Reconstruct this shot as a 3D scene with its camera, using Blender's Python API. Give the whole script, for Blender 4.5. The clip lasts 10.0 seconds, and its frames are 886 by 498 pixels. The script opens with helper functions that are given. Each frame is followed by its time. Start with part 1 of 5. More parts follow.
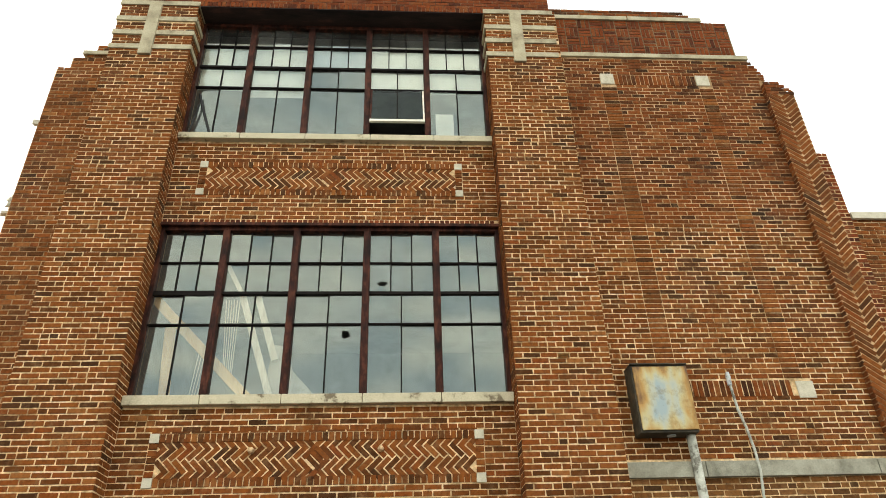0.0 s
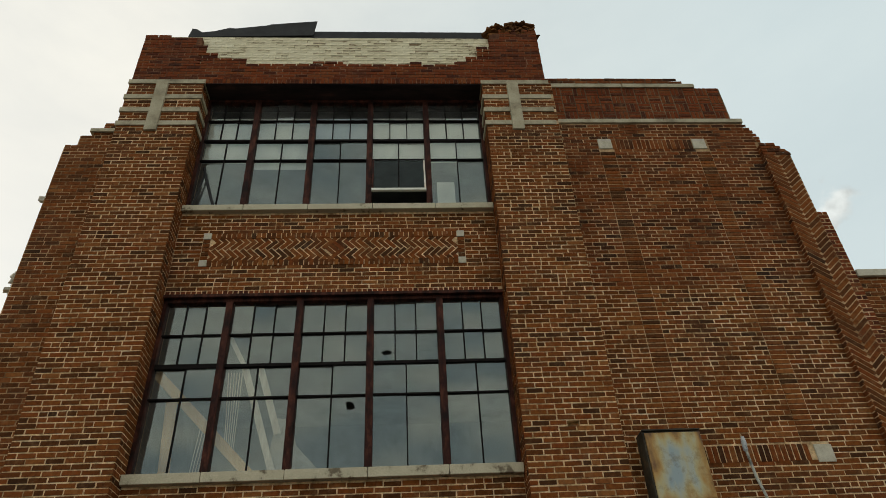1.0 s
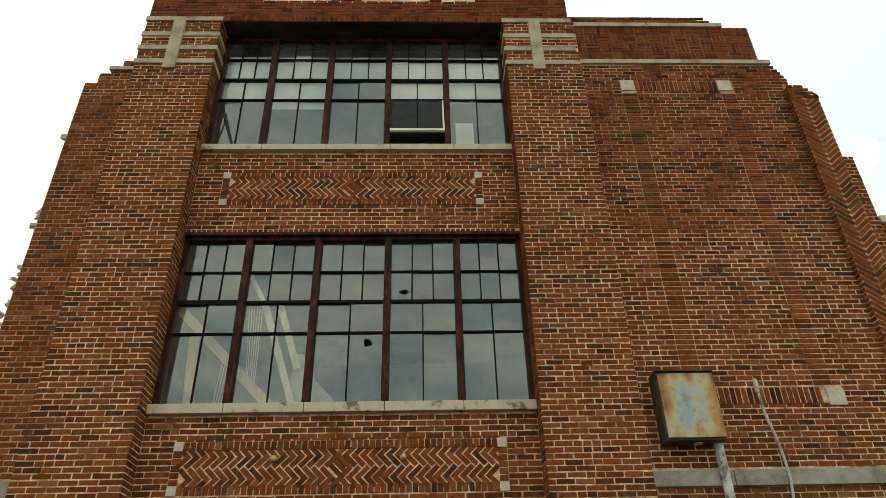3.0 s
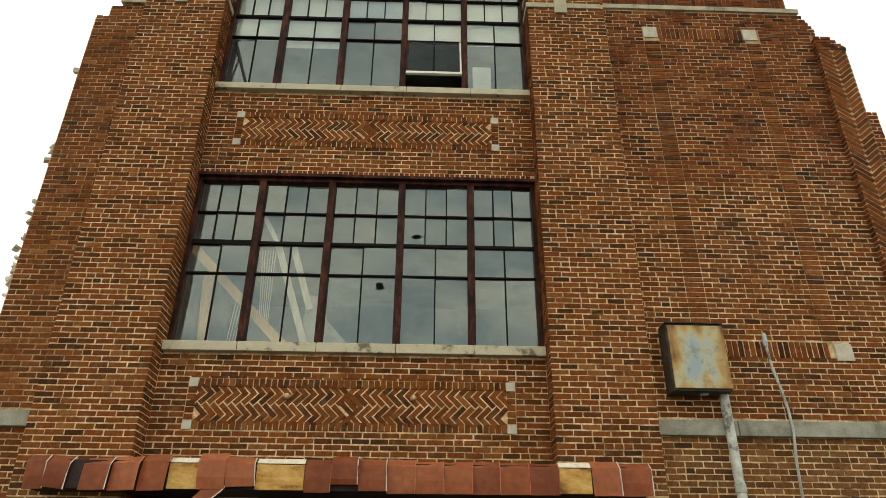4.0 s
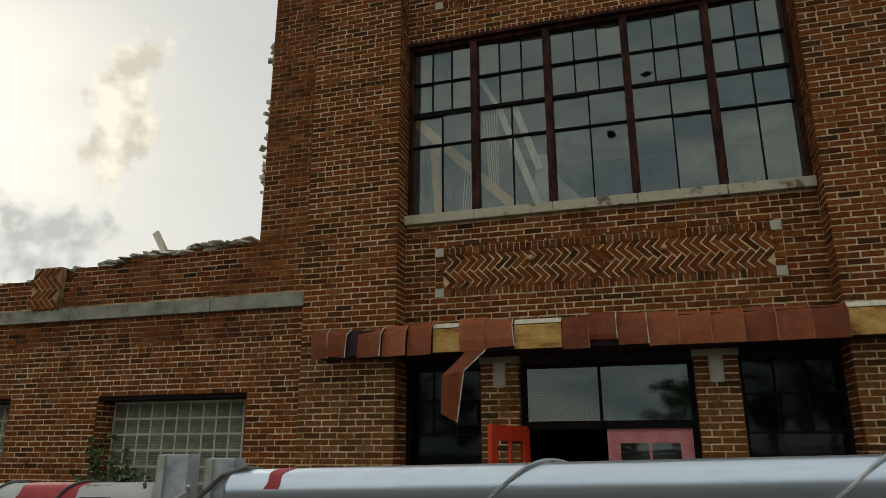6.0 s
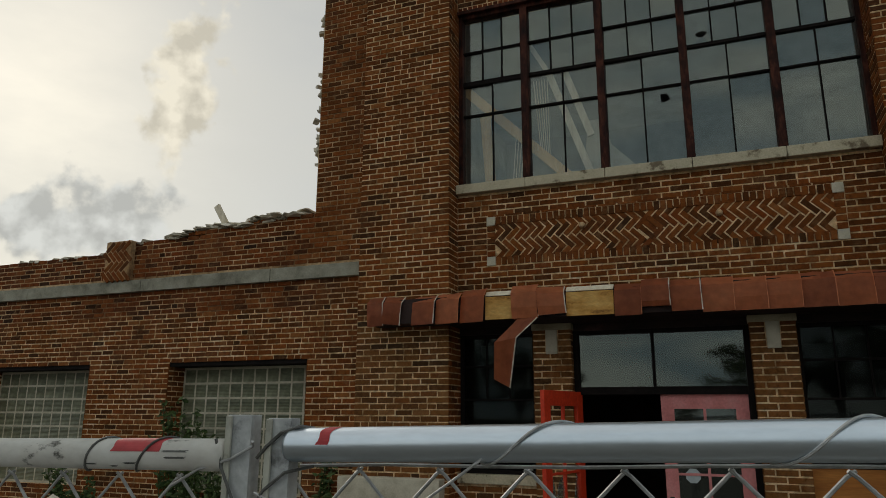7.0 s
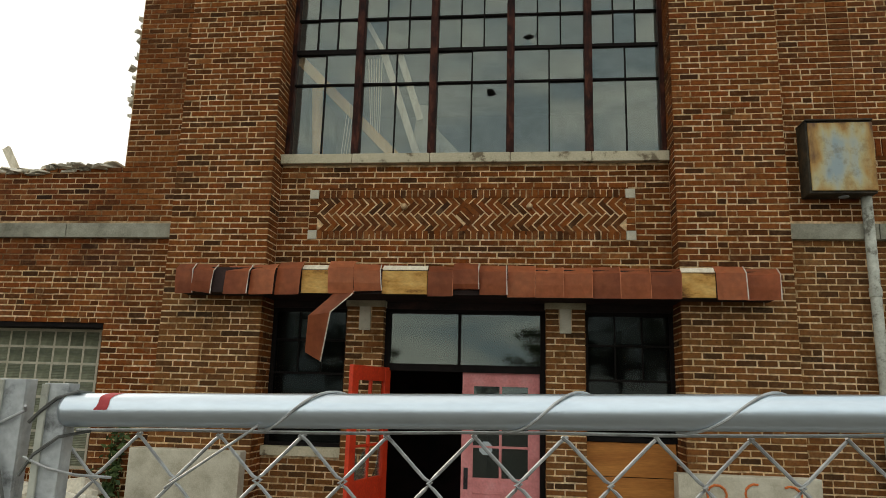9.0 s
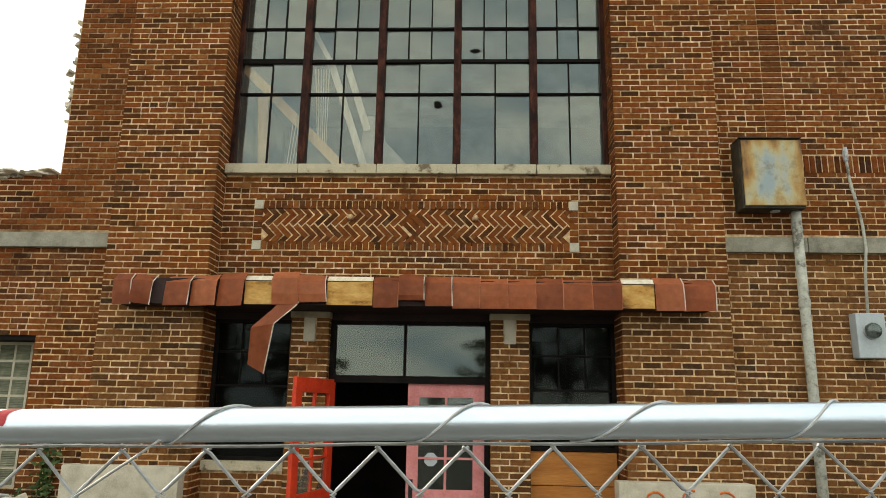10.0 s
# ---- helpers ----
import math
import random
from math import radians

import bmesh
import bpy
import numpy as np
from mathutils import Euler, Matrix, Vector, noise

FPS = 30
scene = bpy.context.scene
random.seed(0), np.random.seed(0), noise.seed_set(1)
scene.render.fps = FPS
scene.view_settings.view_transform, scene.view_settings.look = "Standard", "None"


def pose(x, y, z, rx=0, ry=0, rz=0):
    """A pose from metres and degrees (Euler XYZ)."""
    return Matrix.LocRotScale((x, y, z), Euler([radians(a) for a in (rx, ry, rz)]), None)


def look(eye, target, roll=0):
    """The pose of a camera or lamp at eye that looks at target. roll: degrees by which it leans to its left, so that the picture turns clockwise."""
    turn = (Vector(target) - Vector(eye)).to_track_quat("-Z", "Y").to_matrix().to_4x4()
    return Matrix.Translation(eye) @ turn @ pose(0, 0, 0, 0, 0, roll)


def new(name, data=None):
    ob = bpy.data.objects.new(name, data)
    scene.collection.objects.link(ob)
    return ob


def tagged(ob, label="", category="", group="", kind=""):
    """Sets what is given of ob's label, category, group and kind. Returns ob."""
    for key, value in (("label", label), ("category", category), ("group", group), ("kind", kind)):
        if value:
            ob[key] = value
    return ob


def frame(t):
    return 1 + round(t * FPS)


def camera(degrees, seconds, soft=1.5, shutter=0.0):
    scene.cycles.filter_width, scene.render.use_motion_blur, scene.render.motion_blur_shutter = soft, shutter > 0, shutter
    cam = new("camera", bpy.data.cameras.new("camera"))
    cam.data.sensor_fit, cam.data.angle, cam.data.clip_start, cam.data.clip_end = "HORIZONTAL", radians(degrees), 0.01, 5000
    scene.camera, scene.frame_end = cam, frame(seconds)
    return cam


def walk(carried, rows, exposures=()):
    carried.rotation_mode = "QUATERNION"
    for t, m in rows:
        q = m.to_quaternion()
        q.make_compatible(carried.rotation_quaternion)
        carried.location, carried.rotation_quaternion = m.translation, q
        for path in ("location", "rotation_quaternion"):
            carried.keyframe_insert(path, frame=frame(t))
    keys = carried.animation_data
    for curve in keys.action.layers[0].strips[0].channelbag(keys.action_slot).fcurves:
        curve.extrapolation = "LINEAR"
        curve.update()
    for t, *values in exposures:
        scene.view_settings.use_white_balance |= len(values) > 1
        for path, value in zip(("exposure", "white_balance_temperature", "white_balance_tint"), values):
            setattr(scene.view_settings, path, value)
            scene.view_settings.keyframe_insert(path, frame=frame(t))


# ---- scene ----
cam = camera(65.1, 10.0, soft=0.85)
PATH = [
    (0, (0.874, -7.523, 1.905), (1.003, -5.807, 2.923), -2.0),
    (0.5, (0.862, -7.505, 1.912), (0.993, -5.822, 2.984), -2.4),
    (1, (0.867, -7.491, 1.925), (0.989, -5.88, 3.104), -3.3),
    (1.5, (0.847, -7.534, 1.914), (0.962, -5.932, 3.105), -3.0),
    (2, (0.869, -7.527, 1.906), (0.968, -5.937, 3.115), -2.7),
    (2.5, (0.899, -7.519, 1.868), (0.984, -5.926, 3.073), -2.6),
    (2.7, (0.905, -7.502, 1.857), (0.975, -5.86, 2.996), -2.2),
    (3.8, (0.805, -7.470, 1.846), (0.883, -5.722, 2.819), 0.5),
    (4, (0.801, -7.466, 1.846), (0.849, -5.69, 2.765), 0.5),
    (4.5, (0.777, -7.415, 1.893), (0.73, -5.593, 2.715), 0.7),
    (5, (0.683, -7.326, 1.879), (0.528, -5.451, 2.557), 0.2),
    (5.5, (0.544, -7.265, 1.888), (0.203, -5.389, 2.494), 0.6),
    (6, (0.465, -7.154, 1.894), (-0.084, -5.313, 2.45), -0.1),
    (6.2, (0.439, -7.091, 1.894), (-0.177, -5.268, 2.439), -0.6),
    (7.3, (0.571, -7.281, 1.891), (-0.139, -5.462, 2.322), 0.2),
    (7.5, (0.586, -7.286, 1.892), (-0.032, -5.429, 2.302), 0.5),
    (8, (0.587, -7.276, 1.889), (0.133, -5.368, 2.283), 1.0),
    (8.5, (0.577, -7.281, 1.885), (0.222, -5.352, 2.275), 1.7),
    (9, (0.588, -7.302, 1.889), (0.367, -5.355, 2.291), 1.6),
    (9.5, (0.618, -7.317, 1.894), (0.472, -5.367, 2.313), 1.2),
    (10, (0.646, -7.32, 1.891), (0.565, -5.37, 2.326), 1.0),
]
walk(cam, [(t, look(eye, target, roll)) for t, eye, target, roll in PATH], exposures=[(0, 1.60, 7200, 10), (0.3, 1.27, 7200, 10), (0.5, 0.85, 7100, 10), (0.8, 0.38, 6950, 10), (1.0, 0.10, 6900, 10), (1.5, -0.06, 6850, 10), (2.5, 0.04, 6850, 10), (2.7, 0.3, 6950, 10), (3.8, 0.9, 7300, 10), (4.5, 1.1, 7400, 10), (5, 1.2, 7400, 10), (5.5, 0.42, 7200, 10), (6.0, -0.32, 6700, 10), (6.3, -0.55, 6700, 10), (7.5, -0.55, 6700, 10), (8, -0.05, 6900, 10), (8.5, 0.25, 7000, 10), (9, 0.45, 7000, 10), (9.5, 0.7, 7100, 10), (10, 1.0, 7200, 10)])

# ---- light ----
SUN = Vector((-0.75, 0.55, 0.42)).normalized()      # towards the sun: low, behind thin cloud, beyond the wall
world = bpy.data.worlds.new("sky")
scene.world = world
world.use_nodes = True
wn, wl = world.node_tree.nodes, world.node_tree.links
wn.clear()
w_out = wn.new("ShaderNodeOutputWorld")
w_bg = wn.new("ShaderNodeBackground")
w_sky = wn.new("ShaderNodeTexSky")
w_sky.sky_type = "NISHITA"
w_sky.sun_disc = False
w_sky.sun_elevation = math.asin(SUN.z)
w_sky.sun_rotation = math.atan2(SUN.x, SUN.y)
w_sky.dust_density = 1.0
w_gain = wn.new("ShaderNodeMix"); w_gain.data_type = "RGBA"; w_gain.blend_type = "MULTIPLY"
w_gain.inputs[0].default_value = 1.0
w_gain.inputs[7].default_value = (0.092, 0.098, 0.096, 1)
w_co = wn.new("ShaderNodeTexCoord")
w_map = wn.new("ShaderNodeMapping")
w_map.inputs["Scale"].default_value = (1.0, 1.0, 2.6)
w_noise = wn.new("ShaderNodeTexNoise")
w_noise.inputs["Scale"].default_value = 1.9
w_noise.inputs["Detail"].default_value = 7
w_noise.inputs["Roughness"].default_value = 0.55
w_ramp = wn.new("ShaderNodeValToRGB")
w_ramp.color_ramp.elements[0].position, w_ramp.color_ramp.elements[1].position = 0.36, 0.7
w_ramp.color_ramp.elements[0].color = (0.62, 0.62, 0.62, 1)
w_ramp.color_ramp.elements[1].color = (0.95, 0.95, 0.95, 1)
w_mix = wn.new("ShaderNodeMix"); w_mix.data_type = "RGBA"
w_mix.inputs[7].default_value = (0.92, 0.93, 0.88, 1)
wl.new(w_co.outputs["Generated"], w_map.inputs["Vector"])
wl.new(w_map.outputs["Vector"], w_noise.inputs["Vector"])
wl.new(w_noise.outputs["Fac"], w_ramp.inputs["Fac"])
w_dot = wn.new("ShaderNodeVectorMath"); w_dot.operation = "DOT_PRODUCT"; w_dot.inputs[1].default_value = Vector((0.66, 0.50, 0.56)).normalized()
wl.new(w_co.outputs["Generated"], w_dot.inputs[0])
w_clear = wn.new("ShaderNodeMapRange"); w_clear.inputs[1].default_value, w_clear.inputs[2].default_value, w_clear.inputs[3].default_value, w_clear.inputs[4].default_value = 0.50, 0.97, 0.0, 0.75
wl.new(w_dot.outputs["Value"], w_clear.inputs[0])
wl.new(w_ramp.outputs["Color"], w_mix.inputs[0])
wl.new(w_sky.outputs["Color"], w_gain.inputs[6])
wl.new(w_gain.outputs[2], w_mix.inputs[6])
w_blue = wn.new("ShaderNodeMix"); w_blue.data_type = "RGBA"      # a clearer, pale blue stretch away from the sun
w_blue.inputs[7].default_value = (0.52, 0.66, 0.73, 1)
wl.new(w_clear.outputs[0], w_blue.inputs[0]); wl.new(w_mix.outputs[2], w_blue.inputs[6])
w_south = wn.new("ShaderNodeMapping"); w_south.inputs["Scale"].default_value = (1.6, 1.6, 5.0)
w_bank = wn.new("ShaderNodeTexNoise"); w_bank.inputs["Scale"].default_value = 2.6; w_bank.inputs["Detail"].default_value = 6; w_bank.inputs["Distortion"].default_value = 0.4
w_bank_ramp = wn.new("ShaderNodeValToRGB")
w_bank_ramp.color_ramp.elements[0].position, w_bank_ramp.color_ramp.elements[0].color = 0.40, (0.44, 0.56, 0.64, 1)
w_bank_ramp.color_ramp.elements[1].position, w_bank_ramp.color_ramp.elements[1].color = 0.62, (0.98, 1.0, 0.93, 1)
w_side = wn.new("ShaderNodeSeparateXYZ")
w_back = wn.new("ShaderNodeMapRange"); w_back.inputs[1].default_value, w_back.inputs[2].default_value, w_back.inputs[3].default_value, w_back.inputs[4].default_value = -0.15, -0.5, 0.0, 0.85
w_banks = wn.new("ShaderNodeMix"); w_banks.data_type = "RGBA"      # broken cloud banks in the sky across the lot
wl.new(w_co.outputs["Generated"], w_south.inputs["Vector"]); wl.new(w_south.outputs["Vector"], w_bank.inputs["Vector"]); wl.new(w_bank.outputs["Fac"], w_bank_ramp.inputs["Fac"])
wl.new(w_co.outputs["Generated"], w_side.inputs[0]); wl.new(w_side.outputs["Y"], w_back.inputs[0])
wl.new(w_back.outputs[0], w_banks.inputs[0]); wl.new(w_blue.outputs[2], w_banks.inputs[6]); wl.new(w_bank_ramp.outputs["Color"], w_banks.inputs[7])
sky_colour = w_banks.outputs[2]
w_fine = wn.new("ShaderNodeTexNoise")
w_fine.inputs["Scale"].default_value = 13
w_fine.inputs["Detail"].default_value = 6
wl.new(w_co.outputs["Generated"], w_fine.inputs["Vector"])
w_lump = wn.new("ShaderNodeTexNoise")
w_lump.inputs["Scale"].default_value = 24
w_lump.inputs["Detail"].default_value = 4
wl.new(w_co.outputs["Generated"], w_lump.inputs["Vector"])
# two small clouds low in the sky beyond the torn wall, and one beyond the far corner
for towards, flat, wide, tint in (((-0.617, 0.672, 0.43), (1.3, 1.3, 0.75), 0.075, (0.98, 0.93, 0.78)), ((-0.73, 0.64, 0.235), (0.75, 0.75, 1.5), 0.080, (0.77, 0.80, 0.78)), ((0.55, 0.63, 0.55), (1.1, 1.1, 0.9), 0.045, (0.60, 0.65, 0.66))):
    off = wn.new("ShaderNodeVectorMath"); off.operation = "SUBTRACT"; off.inputs[1].default_value = towards
    sc = wn.new("ShaderNodeVectorMath"); sc.operation = "MULTIPLY"; sc.inputs[1].default_value = flat
    ln = wn.new("ShaderNodeVectorMath"); ln.operation = "LENGTH"
    ad = wn.new("ShaderNodeMath"); ad.operation = "MULTIPLY_ADD"; ad.inputs[1].default_value = 0.30
    mr = wn.new("ShaderNodeMapRange"); mr.interpolation_type = "SMOOTHSTEP"
    mr.inputs[1].default_value, mr.inputs[2].default_value, mr.inputs[3].default_value, mr.inputs[4].default_value = wide + 0.15, wide + 0.115, 0.0, 0.9
    mx = wn.new("ShaderNodeMix"); mx.data_type = "RGBA"
    body = wn.new("ShaderNodeValToRGB")
    body.color_ramp.elements[0].position, body.color_ramp.elements[0].color = 0.40, (*[c * 1.3 for c in tint], 1)
    body.color_ramp.elements[1].position, body.color_ramp.elements[1].color = 0.60, (*[c * 0.85 for c in tint], 1)
    wl.new(w_lump.outputs["Fac"], body.inputs["Fac"]); wl.new(body.outputs["Color"], mx.inputs[7])
    wl.new(w_co.outputs["Generated"], off.inputs[0]); wl.new(off.outputs[0], sc.inputs[0]); wl.new(sc.outputs[0], ln.inputs[0])
    wl.new(w_fine.outputs["Fac"], ad.inputs[0]); wl.new(ln.outputs["Value"], ad.inputs[2]); wl.new(ad.outputs[0], mr.inputs[0])
    wl.new(mr.outputs[0], mx.inputs[0]); wl.new(sky_colour, mx.inputs[6])
    sky_colour = mx.outputs[2]
wl.new(sky_colour, w_bg.inputs["Color"])
w_bg.inputs["Strength"].default_value = 1.0
wl.new(w_bg.outputs[0], w_out.inputs["Surface"])
sun = new("sun", bpy.data.lights.new("sun", "SUN"))
sun.data.energy, sun.data.angle, sun.data.color = 0.8, radians(14), (1.0, 0.93, 0.82)
sun.matrix_world = look(SUN * 60, (0, 0, 0))


# ---- materials ----
def mat_new(name):
    m = bpy.data.materials.new(name)
    m.use_nodes = True
    return m, m.node_tree.nodes, m.node_tree.links, m.node_tree.nodes["Principled BSDF"]


def ramp_node(n, stops):
    r = n.new("ShaderNodeValToRGB")
    e = r.color_ramp.elements
    while len(e) < len(stops):
        e.new(0.5)
    for el, (p, c) in zip(e, stops):
        el.position, el.color = p, (*c, 1)
    return r


def surface(name, stops, scale=6.0, rough=0.8, metal=0.0, bump=0.25, fine=60.0, grain=0.35, stretch=(1, 1, 1), island=0.0, spec=0.3, depth=0.004):
    """Base colour from a broad noise through a ramp, broken up by a fine one, with bump from both."""
    m, n, l, b = mat_new(name)
    co = n.new("ShaderNodeTexCoord")
    mp = n.new("ShaderNodeMapping")
    mp.inputs["Scale"].default_value = stretch
    l.new(co.outputs["Object"], mp.inputs["Vector"])
    vec = mp.outputs["Vector"]
    a = n.new("ShaderNodeTexNoise"); a.inputs["Scale"].default_value = scale; a.inputs["Detail"].default_value = 6; a.inputs["Roughness"].default_value = 0.65
    f = n.new("ShaderNodeTexNoise"); f.inputs["Scale"].default_value = fine; f.inputs["Detail"].default_value = 4
    l.new(vec, a.inputs["Vector"]); l.new(vec, f.inputs["Vector"])
    r = ramp_node(n, stops)
    fac = a.outputs["Fac"]
    if island:
        rnd = piece_random(n, l)
        mm = n.new("ShaderNodeMath"); mm.operation = "MULTIPLY_ADD"; mm.inputs[1].default_value = island
        sub = n.new("ShaderNodeMath"); sub.operation = "SUBTRACT"; sub.inputs[1].default_value = 0.5
        l.new(rnd, sub.inputs[0]); l.new(sub.outputs[0], mm.inputs[0]); l.new(fac, mm.inputs[2])
        fac = mm.outputs[0]
    l.new(fac, r.inputs["Fac"])
    g = n.new("ShaderNodeMix"); g.data_type = "RGBA"; g.blend_type = "MULTIPLY"; g.inputs[0].default_value = grain
    gr = ramp_node(n, [(0.25, (0.35, 0.35, 0.35)), (0.75, (1.25, 1.25, 1.25))])
    l.new(f.outputs["Fac"], gr.inputs["Fac"]); l.new(r.outputs["Color"], g.inputs[6]); l.new(gr.outputs["Color"], g.inputs[7])
    l.new(g.outputs[2], b.inputs["Base Color"])
    b.inputs["Roughness"].default_value, b.inputs["Metallic"].default_value = rough, metal
    b.inputs["Specular IOR Level"].default_value = spec
    bp = n.new("ShaderNodeBump"); bp.inputs["Strength"].default_value = bump; bp.inputs["Distance"].default_value = depth
    l.new(f.outputs["Fac"], bp.inputs["Height"]); l.new(bp.outputs["Normal"], b.inputs["Normal"])
    return m


def piece_random(n, l):
    """A random number for every piece, whether it is an object of its own or an island of a joined mesh."""
    oi, gi = n.new("ShaderNodeObjectInfo"), n.new("ShaderNodeNewGeometry")
    ad = n.new("ShaderNodeMath"); ad.operation = "ADD"
    fr = n.new("ShaderNodeMath"); fr.operation = "FRACT"
    l.new(oi.outputs["Random"], ad.inputs[0]); l.new(gi.outputs["Random Per Island"], ad.inputs[1]); l.new(ad.outputs[0], fr.inputs[0])
    return fr.outputs[0]


def brick_material(name, stops, dirt=(0.05, 0.035, 0.028), dirt_amount=0.55):
    m, n, l, b = mat_new(name)
    rnd = piece_random(n, l)
    r = ramp_node(n, stops)
    r.color_ramp.interpolation = "LINEAR"
    l.new(rnd, r.inputs["Fac"])
    gm = n.new("ShaderNodeNewGeometry")
    a = n.new("ShaderNodeTexNoise"); a.inputs["Scale"].default_value = 0.9; a.inputs["Detail"].default_value = 8; a.inputs["Roughness"].default_value = 0.7
    f = n.new("ShaderNodeTexNoise"); f.inputs["Scale"].default_value = 70; f.inputs["Detail"].default_value = 5
    k = n.new("ShaderNodeTexNoise"); k.inputs["Scale"].default_value = 22; k.inputs["Detail"].default_value = 7; k.inputs["Roughness"].default_value = 0.68
    for q in (a, f, k):
        l.new(gm.outputs["Position"], q.inputs["Vector"])
    dr = ramp_node(n, [(0.5, (0, 0, 0)), (0.78, (dirt_amount,) * 3)])
    l.new(a.outputs["Fac"], dr.inputs["Fac"])
    mx = n.new("ShaderNodeMix"); mx.data_type = "RGBA"; mx.inputs[7].default_value = (*dirt, 1)
    l.new(dr.outputs["Color"], mx.inputs[0]); l.new(r.outputs["Color"], mx.inputs[6])
    g = n.new("ShaderNodeMix"); g.data_type = "RGBA"; g.blend_type = "MULTIPLY"; g.inputs[0].default_value = 0.85
    gr = ramp_node(n, [(0.30, (0.50, 0.45, 0.42)), (0.5, (0.97, 0.95, 0.94)), (0.7, (1.3, 1.27, 1.22))])
    l.new(k.outputs["Fac"], gr.inputs["Fac"]); l.new(mx.outputs[2], g.inputs[6]); l.new(gr.outputs["Color"], g.inputs[7])
    sm = n.new("ShaderNodeTexNoise"); sm.inputs["Scale"].default_value = 8.5; sm.inputs["Detail"].default_value = 8; sm.inputs["Roughness"].default_value = 0.75
    l.new(gm.outputs["Position"], sm.inputs["Vector"])
    sr = ramp_node(n, [(0.52, (0, 0, 0)), (0.74, (0.42, 0.42, 0.42))])      # thin smears of old mortar
    l.new(sm.outputs["Fac"], sr.inputs["Fac"])
    sx = n.new("ShaderNodeMix"); sx.data_type = "RGBA"; sx.inputs[7].default_value = (0.30, 0.185, 0.095, 1)
    l.new(sr.outputs["Color"], sx.inputs[0]); l.new(g.outputs[2], sx.inputs[6])
    l.new(sx.outputs[2], b.inputs["Base Color"])
    b.inputs["Roughness"].default_value = 0.85
    b.inputs["Specular IOR Level"].default_value = 0.10
    bp = n.new("ShaderNodeBump"); bp.inputs["Strength"].default_value = 0.6; bp.inputs["Distance"].default_value = 0.004
    l.new(f.outputs["Fac"], bp.inputs["Height"]); l.new(bp.outputs["Normal"], b.inputs["Normal"])
    return m


BRICK = brick_material("brown brick", [(0.0, (0.050, 0.020, 0.007)), (0.09, (0.085, 0.028, 0.007)), (0.24, (0.122, 0.037, 0.008)), (0.52, (0.165, 0.047, 0.010)), (0.76, (0.215, 0.066, 0.014)), (0.90, (0.190, 0.046, 0.009)), (1.0, (0.265, 0.100, 0.028))])
BRICK_RED = brick_material("red brick", [(0.0, (0.058, 0.015, 0.007)), (0.25, (0.126, 0.028, 0.008)), (0.65, (0.192, 0.042, 0.010)), (1.0, (0.180, 0.051, 0.014))], dirt_amount=0.6)
BRICK_DEEP = brick_material("deep red brown brick", [(0.0, (0.035, 0.014, 0.006)), (0.16, (0.081, 0.024, 0.007)), (0.45, (0.142, 0.038, 0.009)), (0.78, (0.192, 0.048, 0.010)), (1.0, (0.222, 0.073, 0.020))], dirt_amount=0.6)
BRICK_TAN = brick_material("tan brown brick", [(0.0, (0.056, 0.028, 0.012)), (0.11, (0.095, 0.040, 0.014)), (0.33, (0.150, 0.060, 0.018)), (0.70, (0.205, 0.086, 0.026)), (0.88, (0.185, 0.066, 0.019)), (1.0, (0.26, 0.125, 0.048))])
MORTAR = surface("mortar", [(0.30, (0.16, 0.085, 0.038)), (0.40, (0.46, 0.30, 0.155)), (0.50, (0.74, 0.51, 0.285)), (0.66, (0.90, 0.69, 0.44))], scale=3.4, rough=0.95, fine=22, grain=0.8, spec=0.1)
MORTAR_DARK = surface("sooty mortar", [(0.32, (0.11, 0.052, 0.026)), (0.44, (0.32, 0.19, 0.095)), (0.55, (0.56, 0.37, 0.205)), (0.70, (0.76, 0.54, 0.33))], scale=1.5, rough=0.95, fine=30, grain=0.7, spec=0.1)
MORTAR_SOOT = surface("blackened mortar", [(0.30, (0.06, 0.035, 0.02)), (0.50, (0.15, 0.10, 0.058)), (0.72, (0.30, 0.22, 0.13))], scale=2.2, rough=0.95, fine=40, grain=0.6, spec=0.1)
MORTAR_RED = surface("brick-stained mortar", [(0.32, (0.07, 0.03, 0.018)), (0.52, (0.17, 0.075, 0.04)), (0.70, (0.34, 0.20, 0.12))], scale=2.4, rough=0.95, fine=40, grain=0.6, spec=0.1)
STONE = surface("limestone", [(0.300, (0.220, 0.182, 0.120)), (0.500, (0.420, 0.365, 0.249)), (0.700, (0.520, 0.461, 0.327))], scale=3.5, rough=0.85, fine=80)
STONE_PALE = surface("pale stone", [(0.300, (0.40, 0.355, 0.265)), (0.550, (0.57, 0.52, 0.41)), (0.750, (0.64, 0.59, 0.48))], scale=5, rough=0.85, fine=80, grain=0.18)
CONCRETE = surface("weathered concrete", [(0.3, (0.15, 0.14, 0.105)), (0.5, (0.30, 0.285, 0.225)), (0.72, (0.42, 0.40, 0.32))], scale=4, rough=0.9, fine=70)
SILL = surface("painted stone sill", [(0.36, (0.18, 0.14, 0.09)), (0.43, (0.50, 0.44, 0.31)), (0.7, (0.60, 0.53, 0.38))], scale=5, rough=0.8, fine=60)
STEEL = surface("red brown window steel", [(0.36, (0.012, 0.006, 0.005)), (0.50, (0.040, 0.012, 0.008)), (0.62, (0.095, 0.030, 0.018))], scale=9, spec=0.12, rough=0.6, fine=50, stretch=(1, 1, 0.4))
STEEL_DARK = surface("dark window bar", [(0.300, (0.006, 0.005, 0.005)), (0.700, (0.016, 0.012, 0.011))], scale=10, rough=0.75, spec=0.1)
